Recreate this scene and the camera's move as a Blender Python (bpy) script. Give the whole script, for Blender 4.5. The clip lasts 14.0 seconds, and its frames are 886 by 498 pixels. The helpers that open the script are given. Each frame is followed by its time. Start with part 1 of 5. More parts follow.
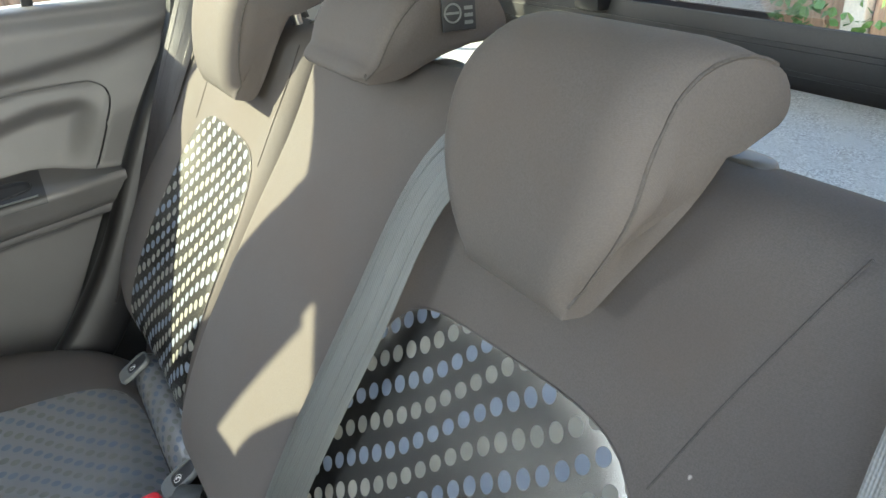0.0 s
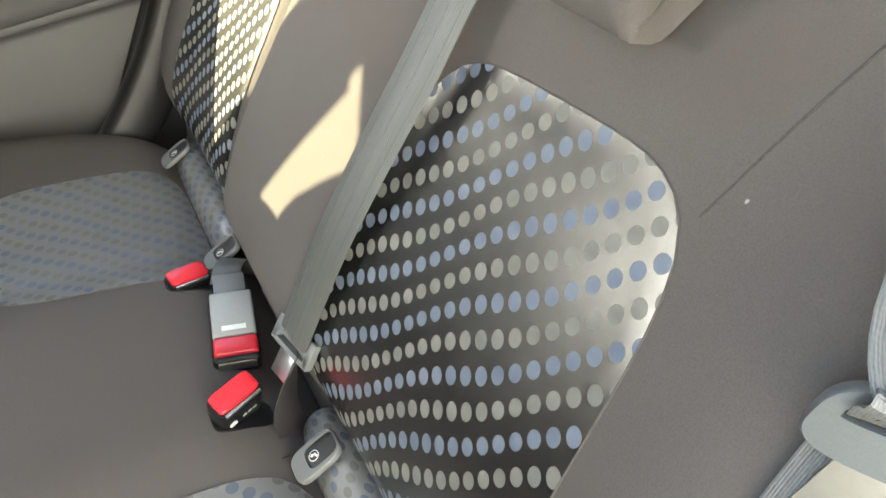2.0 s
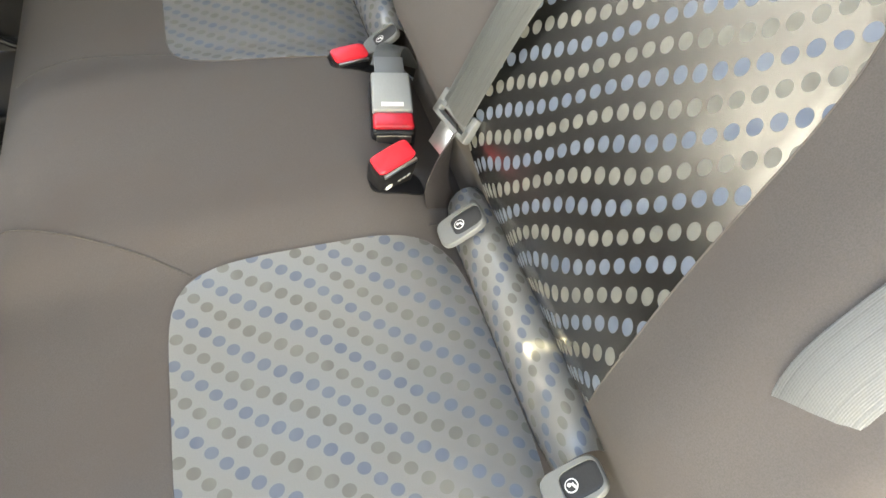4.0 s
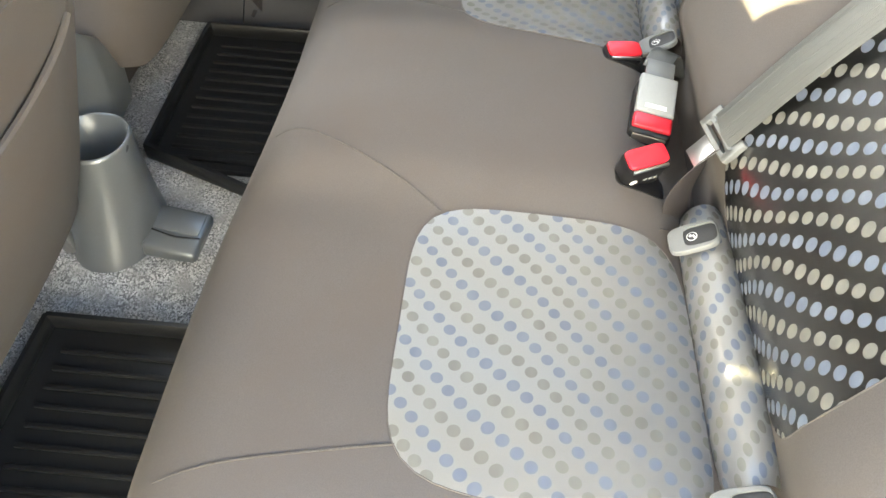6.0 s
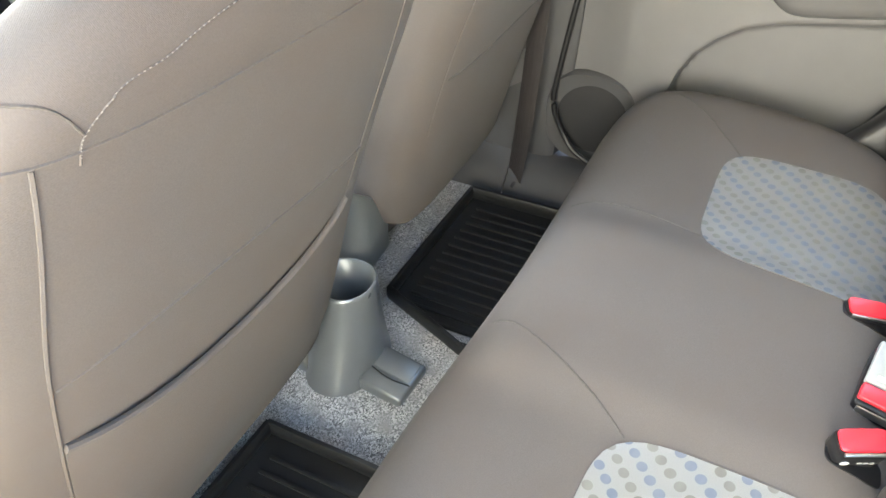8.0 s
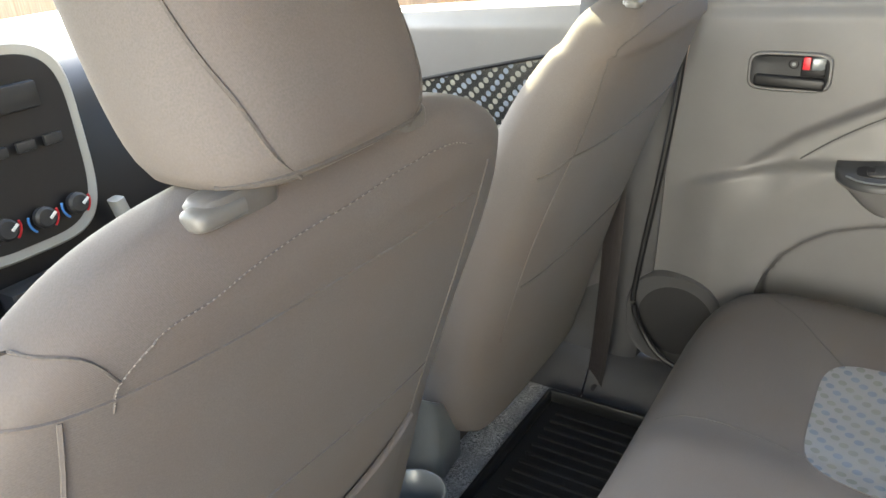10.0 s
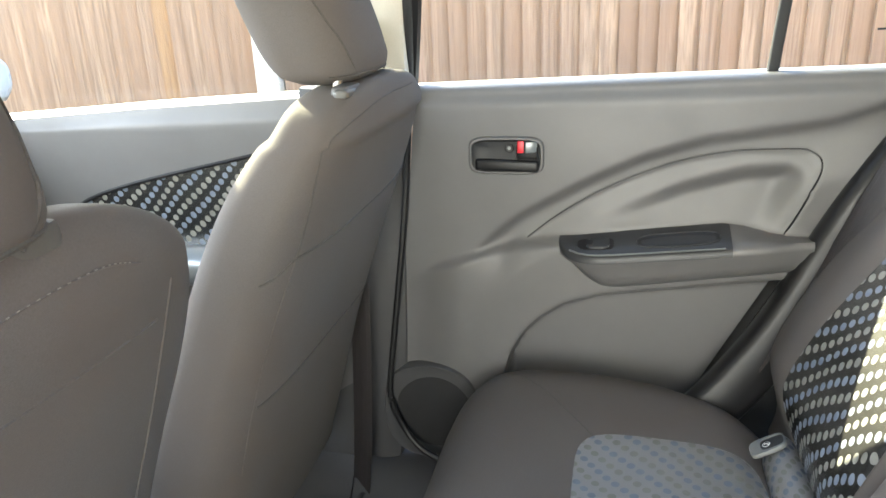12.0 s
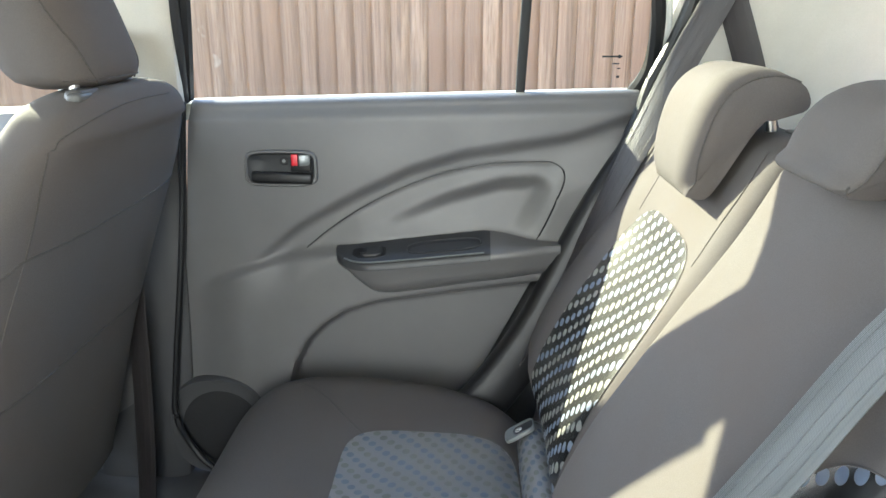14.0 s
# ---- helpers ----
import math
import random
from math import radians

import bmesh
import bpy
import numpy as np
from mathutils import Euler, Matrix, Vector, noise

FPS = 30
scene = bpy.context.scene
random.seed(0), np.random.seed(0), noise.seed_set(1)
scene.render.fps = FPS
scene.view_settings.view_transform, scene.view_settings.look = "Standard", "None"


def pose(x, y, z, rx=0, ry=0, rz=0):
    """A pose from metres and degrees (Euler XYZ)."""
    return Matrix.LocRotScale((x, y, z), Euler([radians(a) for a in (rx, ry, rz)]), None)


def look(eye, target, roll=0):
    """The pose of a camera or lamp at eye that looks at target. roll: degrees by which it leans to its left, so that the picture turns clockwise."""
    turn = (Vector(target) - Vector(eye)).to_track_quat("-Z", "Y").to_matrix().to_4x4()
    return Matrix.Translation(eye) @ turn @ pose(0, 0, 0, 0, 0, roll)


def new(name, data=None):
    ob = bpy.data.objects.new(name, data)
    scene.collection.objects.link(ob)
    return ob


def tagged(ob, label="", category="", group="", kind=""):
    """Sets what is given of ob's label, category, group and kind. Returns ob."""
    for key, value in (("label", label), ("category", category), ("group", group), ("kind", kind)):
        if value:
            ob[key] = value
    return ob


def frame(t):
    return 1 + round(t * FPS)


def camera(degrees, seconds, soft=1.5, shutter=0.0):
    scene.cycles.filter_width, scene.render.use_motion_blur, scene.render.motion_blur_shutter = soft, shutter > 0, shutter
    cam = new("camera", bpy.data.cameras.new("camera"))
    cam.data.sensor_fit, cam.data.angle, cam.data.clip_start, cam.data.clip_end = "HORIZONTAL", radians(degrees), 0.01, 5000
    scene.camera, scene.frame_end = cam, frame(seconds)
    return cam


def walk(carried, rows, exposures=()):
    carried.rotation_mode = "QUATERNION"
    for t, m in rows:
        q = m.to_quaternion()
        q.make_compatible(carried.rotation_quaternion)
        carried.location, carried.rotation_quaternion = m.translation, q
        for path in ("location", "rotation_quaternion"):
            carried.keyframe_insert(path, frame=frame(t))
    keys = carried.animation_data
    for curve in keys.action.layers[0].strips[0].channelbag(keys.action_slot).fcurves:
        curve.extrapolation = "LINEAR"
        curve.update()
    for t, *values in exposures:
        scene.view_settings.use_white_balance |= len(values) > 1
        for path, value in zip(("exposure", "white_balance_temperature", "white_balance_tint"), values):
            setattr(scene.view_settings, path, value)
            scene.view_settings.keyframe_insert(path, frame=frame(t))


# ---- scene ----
cam = camera(62.0, 14.0)
PATH = [
    (0, (-0.616, 0.068, 0.656), (0.927, -0.844, -0.231), -2.2),
    (0.5, (-0.617, 0.071, 0.64), (0.892, -0.816, -0.328), -1.9),
    (1, (-0.62, 0.077, 0.622), (0.854, -0.77, -0.432), -1.4),
    (1.5, (-0.627, 0.087, 0.605), (0.813, -0.708, -0.532), -0.7),
    (2, (-0.636, 0.098, 0.589), (0.767, -0.638, -0.632), 0.1),
    (2.5, (-0.648, 0.112, 0.576), (0.717, -0.554, -0.726), 0.9),
    (3, (-0.656, 0.124, 0.561), (0.67, -0.448, -0.823), 1.1),
    (3.2, (-0.658, 0.131, 0.557), (0.651, -0.401, -0.858), 0.9),
    (5.3, (-0.738, 0.27, 0.563), (0.504, 0.054, -0.989), 6.1),
    (5.5, (-0.738, 0.276, 0.566), (0.516, 0.12, -0.985), 5.8),
    (6, (-0.727, 0.258, 0.583), (0.558, 0.277, -0.95), 4.7),
    (6.5, (-0.729, 0.23, 0.603), (0.584, 0.433, -0.892), 3.5),
    (7, (-0.716, 0.229, 0.624), (0.622, 0.614, -0.812), 2.1),
    (7.5, (-0.704, 0.224, 0.651), (0.649, 0.775, -0.715), 0.7),
    (8, (-0.696, 0.229, 0.673), (0.663, 0.923, -0.619), -0.9),
    (8.2, (-0.697, 0.231, 0.68), (0.668, 0.978, -0.577), -1.4),
    (10.3, (-0.634, 0.236, 0.682), (0.904, 1.228, -0.123), -3.9),
    (10.5, (-0.621, 0.243, 0.683), (0.957, 1.194, -0.095), -3.9),
    (11, (-0.59, 0.258, 0.681), (1.085, 1.07, -0.051), -3.6),
    (11.5, (-0.574, 0.246, 0.67), (1.19, 0.884, -0.023), -3.3),
    (12, (-0.556, 0.23, 0.661), (1.272, 0.684, -0.012), -2.7),
    (12.5, (-0.545, 0.205, 0.653), (1.32, 0.5, -0.006), -1.8),
    (13, (-0.542, 0.177, 0.648), (1.343, 0.355, 0.001), -1.0),
    (13.5, (-0.557, 0.141, 0.645), (1.339, 0.244, 0.016), -0.4),
    (14, (-0.599, 0.085, 0.637), (1.307, 0.157, 0.036), -0.2),
]
walk(cam, [(t, look(eye, target, roll)) for t, eye, target, roll in PATH], [(0, 2.52, 6050, 4), (0.25, 2.60, 6500, 5), (1, 2.88, 6650, 5), (3, 3.22, 7050, 6), (5.5, 3.87, 7350, 7), (8, 4.12, 6750, 6), (10.5, 3.25, 6600, 7), (12, 3.2, 6250, 6), (14, 2.80, 5750, 5)])

SUN = Vector((0.5385, 0.6892, 0.4848)).normalized()   # towards the sun
EL, AZ = math.asin(SUN.z), math.atan2(SUN.x, SUN.y)

# ---------------------------------------------------------------- light
world = bpy.data.worlds.new("sky")
scene.world = world
world.use_nodes = True
wn = world.node_tree
sky = wn.nodes.new("ShaderNodeTexSky")
sky.sky_type, sky.sun_disc = "NISHITA", False
sky.sun_elevation, sky.sun_rotation = EL, AZ
wn.links.new(sky.outputs[0], wn.nodes["Background"].inputs[0])
wn.nodes["Background"].inputs[1].default_value = 0.22


def lamp(name, kind, m, energy, colour=(1, 1, 1), size=(1, 1), angle=0.5):
    data = bpy.data.lights.new(name, kind)
    data.energy, data.color = energy, colour
    if kind == "AREA":
        data.shape, data.size, data.size_y = "RECTANGLE", *size
    else:
        data.angle = radians(angle)
    ob = new(name, data)
    ob.matrix_world = m
    return ob


lamp("sun", "SUN", look(SUN * 8, (0, 0, 0)), 4.0, (1.0, 0.91, 0.60))
# daylight that enters by the open rear doorway
lamp("doorway_daylight", "AREA", look((-2.55, 0.25, 0.62), (0.15, 0.22, 0.20)), 12.0, (1.0, 0.96, 0.90), (1.8, 1.2))
# daylight that enters by the windscreen
lamp("windscreen_daylight", "AREA", look((0.0, 1.66, 0.76), (0.0, 0.3, 0.40)), 3.2, (0.95, 0.98, 1.0), (1.05, 0.34))



# ---------------------------------------------------------------- materials
def nodes_of(name):
    m = bpy.data.materials.new(name)
    m.use_nodes = True
    t = m.node_tree
    return m, t, t.nodes["Principled BSDF"]


def calc(t, op, a, b=None, c=None):
    n = t.nodes.new("ShaderNodeMath")
    n.operation = op
    for i, v in enumerate((a, b, c)):
        if v is None:
            continue
        if isinstance(v, (int, float)):
            n.inputs[i].default_value = v
        else:
            t.links.new(v, n.inputs[i])
    return n.outputs[0]


def mix(t, fac, a, b, blend="MIX"):
    n = t.nodes.new("ShaderNodeMix")
    n.data_type, n.blend_type = "RGBA", blend
    for i, v in ((0, fac), (6, a), (7, b)):
        if isinstance(v, (int, float)):
            n.inputs[i].default_value = v
        elif isinstance(v, tuple):
            n.inputs[i].default_value = (*v, 1)
        else:
            t.links.new(v, n.inputs[i])
    return n.outputs[2]


def noise_of(t, scale, detail=4, rough=0.6, vec=None, stretch=None):
    n = t.nodes.new("ShaderNodeTexNoise")
    n.inputs["Scale"].default_value, n.inputs["Detail"].default_value, n.inputs["Roughness"].default_value = scale, detail, rough
    if vec is None:
        vec = t.nodes.new("ShaderNodeTexCoord").outputs["Object"]
    if stretch:
        mp = t.nodes.new("ShaderNodeMapping")
        mp.inputs["Scale"].default_value = stretch
        t.links.new(vec, mp.inputs[0])
        vec = mp.outputs[0]
    t.links.new(vec, n.inputs["Vector"])
    return n.outputs[0]


def bump(t, p, height, strength, distance=0.001):
    b = t.nodes.new("ShaderNodeBump")
    b.inputs["Strength"].default_value, b.inputs["Distance"].default_value = strength, distance
    t.links.new(height, b.inputs["Height"])
    t.links.new(b.outputs[0], p.inputs["Normal"])


def ramp(t, fac, lo, hi):
    n = t.nodes.new("ShaderNodeMapRange")
    n.inputs[1].default_value, n.inputs[2].default_value = lo, hi
    t.links.new(fac, n.inputs[0])
    return n.outputs[0]


def surface(name, colour, rough=0.5, metal=0.0, grain=400, amount=0.15, depth=0.1, blotch=8, spec=0.5, sheen=0.0, distance=0.0006):
    """A plain surface with a fine grain and large soft blotches."""
    m, t, p = nodes_of(name)
    fine, big = noise_of(t, grain, 3), noise_of(t, blotch, 5)
    dark, light = tuple(c * (1 - amount) for c in colour), tuple(min(1, c * (1 + amount)) for c in colour)
    c = mix(t, ramp(t, fine, 0.3, 0.7), dark, light)
    c = mix(t, ramp(t, big, 0.35, 0.75), c, tuple(v * 0.86 for v in colour))
    t.links.new(c, p.inputs["Base Color"])
    r = calc(t, "MULTIPLY_ADD", big, 0.25, rough - 0.12)
    t.links.new(r, p.inputs["Roughness"])
    p.inputs["Metallic"].default_value, p.inputs["Specular IOR Level"].default_value = metal, spec
    p.inputs["Sheen Weight"].default_value = sheen
    bump(t, p, fine, depth, distance)
    return m


def cloth(name, colour, sheen=0.25):
    """Knitted seat cloth: fine diagonal twill, lint and slow fading."""
    m, t, p = nodes_of(name)
    co = t.nodes.new("ShaderNodeTexCoord").outputs["Object"]
    mp = t.nodes.new("ShaderNodeMapping")
    mp.inputs["Rotation"].default_value = (0.4, 0.3, 0.8)
    t.links.new(co, mp.inputs[0])
    w = t.nodes.new("ShaderNodeTexWave")
    w.inputs["Scale"].default_value, w.inputs["Distortion"].default_value, w.inputs["Detail"].default_value = 420, 2.2, 2
    t.links.new(mp.outputs[0], w.inputs["Vector"])
    fine, big, lint = noise_of(t, 900, 2), noise_of(t, 7, 5), noise_of(t, 60, 2)
    c = mix(t, w.outputs["Fac"], tuple(v * 0.95 for v in colour), tuple(v * 1.05 for v in colour))
    c = mix(t, ramp(t, fine, 0.35, 0.7), c, tuple(v * 0.82 for v in colour))
    c = mix(t, ramp(t, big, 0.4, 0.8), c, (colour[0] * 0.9, colour[1] * 0.84, colour[2] * 0.80))
    c = mix(t, ramp(t, lint, 0.80, 0.83), c, (0.4, 0.38, 0.35))
    t.links.new(c, p.inputs["Base Color"])
    p.inputs["Roughness"].default_value, p.inputs["Specular IOR Level"].default_value = 0.80, 0.12
    p.inputs["Sheen Weight"].default_value, p.inputs["Sheen Roughness"].default_value = sheen, 0.45
    p.inputs["Sheen Tint"].default_value = (0.80, 0.78, 0.70, 1)
    h = calc(t, "ADD", calc(t, "MULTIPLY", w.outputs["Fac"], 0.3), fine)
    bump(t, p, h, 0.20, 0.0005)
    return m


def dotted(name, pitch=(0.0161, 0.0225), radius=0.0057, wave=0.0028, slant=0.0, satin=0.92, rough=0.25, ground=(0.23, 0.31), ink=0.80):
    """Satin cloth with woven rows of blue and grey dots, from the panel's own UV in metres."""
    m, t, p = nodes_of(name)
    uv = t.nodes.new("ShaderNodeUVMap").outputs[0]
    sep = t.nodes.new("ShaderNodeSeparateXYZ")
    t.links.new(uv, sep.inputs[0])
    a, b = sep.outputs[0], sep.outputs[1]
    if slant:
        a, b = (calc(t, "SUBTRACT", calc(t, "MULTIPLY", a, math.cos(slant)), calc(t, "MULTIPLY", b, math.sin(slant))),
                calc(t, "ADD", calc(t, "MULTIPLY", a, math.sin(slant)), calc(t, "MULTIPLY", b, math.cos(slant))))
    ca = calc(t, "MULTIPLY", calc(t, "ADD", calc(t, "FLOOR", calc(t, "DIVIDE", a, pitch[0])), 0.5), pitch[0])
    sway = calc(t, "MULTIPLY", calc(t, "SINE", calc(t, "MULTIPLY_ADD", ca, 34.0, calc(t, "MULTIPLY", b, 32.0))), wave)
    b2 = calc(t, "DIVIDE", calc(t, "ADD", b, sway), pitch[1])
    row = calc(t, "FLOOR", b2)
    fa = calc(t, "SUBTRACT", a, ca)
    fb = calc(t, "MULTIPLY", calc(t, "SUBTRACT", calc(t, "FRACT", b2), 0.5), pitch[1])
    dist = calc(t, "SQRT", calc(t, "ADD", calc(t, "MULTIPLY", fa, fa), calc(t, "MULTIPLY", calc(t, "MULTIPLY", fb, fb), 0.88)))
    dot = ramp(t, dist, radius + 0.0003, radius - 0.0003)
    fade = noise_of(t, 18, 2, 0.5, uv, (1, 3, 1))
    kind = calc(t, "MODULO", calc(t, "ABSOLUTE", row), 2.0)
    blue = mix(t, ramp(t, fade, 0.3, 0.7), (0.125 * ink, 0.155 * ink, 0.215 * ink), (0.18 * ink, 0.21 * ink, 0.265 * ink))
    grey = mix(t, ramp(t, fade, 0.3, 0.7), (0.165 * ink, 0.163 * ink, 0.143 * ink), (0.235 * ink, 0.230 * ink, 0.204 * ink))
    dots = mix(t, kind, blue, grey)
    weave = noise_of(t, 1400, 2, 0.6, uv)
    base = mix(t, ramp(t, weave, 0.3, 0.7), (ground[0], ground[0], ground[0] * 0.98), (ground[1], ground[1], ground[1] * 0.98))
    t.links.new(mix(t, dot, base, dots), p.inputs["Base Color"])
    t.links.new(calc(t, "MULTIPLY_ADD", dot, 0.06 - satin, satin), p.inputs["Metallic"])
    t.links.new(calc(t, "MULTIPLY_ADD", dot, 0.66 - rough, rough), p.inputs["Roughness"])
    bump(t, p, weave, 0.12, 0.0004)
    return m


def speckled(name, low=(0.075, 0.075, 0.08), high=(0.46, 0.46, 0.47), mean=(0.20, 0.20, 0.205), scale=480):
    m, t, p = nodes_of(name)
    v = t.nodes.new("ShaderNodeTexVoronoi")
    v.inputs["Scale"].default_value = scale
    t.links.new(t.nodes.new("ShaderNodeTexCoord").outputs["Object"], v.inputs["Vector"])
    sep = t.nodes.new("ShaderNodeSeparateColor")
    t.links.new(v.outputs["Color"], sep.inputs[0])
    big, fine = noise_of(t, 30, 4), noise_of(t, 500, 3)
    c = mix(t, ramp(t, sep.outputs[0], 0.15, 0.95), low, high)
    c = mix(t, ramp(t, big, 0.4, 0.7), c, mean)
    t.links.new(c, p.inputs["Base Color"])
    p.inputs["Roughness"].default_value, p.inputs["Sheen Weight"].default_value = 0.95, 0.3
    bump(t, p, calc(t, "ADD", fine, sep.outputs[0]), 0.7, 0.003)
    return m


def timber(name, tint=(0.51, 0.315, 0.195)):
    m, t, p = nodes_of(name)
    co = t.nodes.new("ShaderNodeTexCoord").outputs["Object"]
    rnd = t.nodes.new("ShaderNodeObjectInfo").outputs["Random"]
    shift = t.nodes.new("ShaderNodeVectorMath")
    shift.operation = "ADD"
    comb = t.nodes.new("ShaderNodeCombineXYZ")
    t.links.new(calc(t, "MULTIPLY", rnd, 37.0), comb.inputs[0])
    t.links.new(calc(t, "MULTIPLY", rnd, 19.0), comb.inputs[2])
    t.links.new(co, shift.inputs[0])
    t.links.new(comb.outputs[0], shift.inputs[1])
    vec = shift.outputs[0]
    grain = noise_of(t, 75, 6, 0.72, vec, (1, 1, 0.025))
    streak = noise_of(t, 14, 5, 0.7, vec, (1, 1, 0.10))
    knots = noise_of(t, 9, 3, 0.5, vec, (1, 1, 0.7))
    c = mix(t, ramp(t, grain, 0.3, 0.7), tuple(v * 0.42 for v in tint), tint)
    c = mix(t, ramp(t, streak, 0.55, 0.8), c, (0.70, 0.47, 0.295))
    c = mix(t, ramp(t, knots, 0.74, 0.80), c, (0.62, 0.48, 0.34))
    c = mix(t, calc(t, "MULTIPLY", rnd, 0.8), c, (0.34, 0.20, 0.12))
    t.links.new(c, p.inputs["Base Color"])
    p.inputs["Roughness"].default_value = 0.85
    bump(t, p, grain, 0.6, 0.004)
    return m


def webbing(name, colour):
    m, t, p = nodes_of(name)
    uv = t.nodes.new("ShaderNodeUVMap").outputs[0]
    sep = t.nodes.new("ShaderNodeSeparateXYZ")
    t.links.new(uv, sep.inputs[0])
    across = calc(t, "SINE", calc(t, "MULTIPLY", sep.outputs[0], 6.283 * 34))
    along = calc(t, "SINE", calc(t, "MULTIPLY_ADD", sep.outputs[1], 6.283 * 420, calc(t, "MULTIPLY", sep.outputs[0], 60.0)))
    weave = calc(t, "MULTIPLY_ADD", across, 0.5, calc(t, "MULTIPLY", along, 0.35))
    band = calc(t, "ABSOLUTE", calc(t, "SUBTRACT", sep.outputs[0], 0.5))
    rib = calc(t, "MAXIMUM", ramp(t, calc(t, "ABSOLUTE", calc(t, "SUBTRACT", band, 0.17)), 0.018, 0.006), ramp(t, calc(t, "ABSOLUTE", calc(t, "SUBTRACT", band, 0.40)), 0.018, 0.006))
    big = noise_of(t, 20, 4)
    c = mix(t, ramp(t, weave, -0.8, 0.8), tuple(v * 0.92 for v in colour), tuple(v * 1.06 for v in colour))
    c = mix(t, calc(t, "MULTIPLY", rib, 0.35), c, tuple(v * 0.5 for v in colour))
    c = mix(t, ramp(t, big, 0.45, 0.8), c, tuple(v * 0.85 for v in colour))
    t.links.new(c, p.inputs["Base Color"])
    p.inputs["Roughness"].default_value, p.inputs["Specular IOR Level"].default_value = 0.42, 0.6
    bump(t, p, calc(t, "SUBTRACT", weave, rib), 0.3, 0.0006)
    return m


def pane(name, tint=(0.92, 0.95, 0.94)):
    m, t, p = nodes_of(name)
    t.nodes.remove(p)
    fres = t.nodes.new("ShaderNodeFresnel")
    fres.inputs[0].default_value = 1.45
    gl, tr = t.nodes.new("ShaderNodeBsdfGlossy"), t.nodes.new("ShaderNodeBsdfTransparent")
    gl.inputs["Roughness"].default_value = 0.02
    tr.inputs[0].default_value = (*tint, 1)
    ms = t.nodes.new("ShaderNodeMixShader")
    t.links.new(fres.outputs[0], ms.inputs[0])
    t.links.new(tr.outputs[0], ms.inputs[1])
    t.links.new(gl.outputs[0], ms.inputs[2])
    t.links.new(ms.outputs[0], t.nodes["Material Output"].inputs[0])
    return m


SEAT = cloth("seat_cloth", (0.094, 0.085, 0.080), 0.03)
THREAD = surface("seam_thread", (0.060, 0.053, 0.048), 0.9, amount=0.3)
STITCH = surface("light_stitch", (0.165, 0.150, 0.138), 0.9, amount=0.3)
# Same cloth twice: the second has the cushion's brighter light put into its colour.
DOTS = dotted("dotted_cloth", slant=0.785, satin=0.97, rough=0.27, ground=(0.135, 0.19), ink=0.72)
DOTS_LIT = dotted("dotted_cloth_lit", slant=-0.80, satin=0.42, rough=0.36, ground=(0.185, 0.24), ink=0.62)
DOOR = surface("door_plastic", (0.097, 0.095, 0.096), 0.46, grain=900, depth=0.12, spec=0.5, amount=0.06)
DARK = surface("dark_plastic", (0.026, 0.027, 0.029), 0.45, grain=700, depth=0.12, spec=0.3)
SPEAKER = surface("speaker_plastic", (0.052, 0.052, 0.054), 0.5, grain=900, depth=0.15, spec=0.35, amount=0.06)
GRILLE = surface("speaker_mesh", (0.025, 0.025, 0.026), 0.8, spec=0.2, grain=1500, depth=0.8, amount=0.4)
ARMREST = surface("armrest_plastic", (0.030, 0.031, 0.034), 0.42, grain=900, depth=0.12, spec=0.35, amount=0.08)
BLACK = surface("black_plastic", (0.010, 0.010, 0.011), 0.40, grain=500, depth=0.05, spec=0.3)
SLATE = surface("slate_plastic", (0.165, 0.178, 0.184), 0.32, 0.45, grain=900, depth=0.12, amount=0.08)
PALE = surface("pale_grey_plastic", (0.27, 0.275, 0.265), 0.5, grain=600, depth=0.05, amount=0.06)
TAG = surface("cover_plastic", (0.135, 0.14, 0.137), 0.45, grain=600, depth=0.05, amount=0.06)
CREAM = surface("cream_trim", (0.52, 0.50, 0.44), 0.6, grain=600, depth=0.08, amount=0.06)
LINER = surface("headliner_cloth", (0.84, 0.83, 0.78), 0.95, grain=500, depth=0.3)
BUTTON = surface("button_plastic", (0.078, 0.076, 0.072), 0.5, grain=500, depth=0.05, amount=0.06)
GUIDE = surface("guide_plastic", (0.070, 0.066, 0.062), 0.5, grain=500, depth=0.05, amount=0.06, spec=0.3)
RED = surface("red_plastic", (0.54, 0.016, 0.03), 0.35, grain=300, depth=0.04, amount=0.08)
CHROME = surface("bright_metal", (0.50, 0.50, 0.49), 0.30, 1.0, grain=200, depth=0.03, amount=0.08)
RUBBER = surface("rubber", (0.0115, 0.012, 0.0125), 0.40, grain=300, depth=0.25, spec=0.4)
CARPET = speckled("speckled_carpet", (0.085, 0.085, 0.085), (0.66, 0.65, 0.63), (0.27, 0.268, 0.262))
SHELF = speckled("speckled_shelf", (0.30, 0.32, 0.34), (0.72, 0.75, 0.77), (0.52, 0.55, 0.57), 700)
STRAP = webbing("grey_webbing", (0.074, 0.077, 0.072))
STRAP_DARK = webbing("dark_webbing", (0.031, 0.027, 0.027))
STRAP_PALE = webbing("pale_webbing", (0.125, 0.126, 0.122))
FENCE = timber("weathered_fence_timber")
FRESH = timber("newer_fence_timber", (0.62, 0.33, 0.13))
POST = surface("concrete_post", (0.70, 0.61, 0.48), 0.9, grain=120, depth=0.5, amount=0.2, distance=0.003)
PAINT = surface("pale_body_paint", (0.62, 0.63, 0.60), 0.25, grain=300, depth=0.0, amount=0.02)
BOUNCE_GROUND = surface("pale_bounce_ground", (0.26, 0.25, 0.23), 0.95, grain=90, depth=0.8, amount=0.5, distance=0.006)
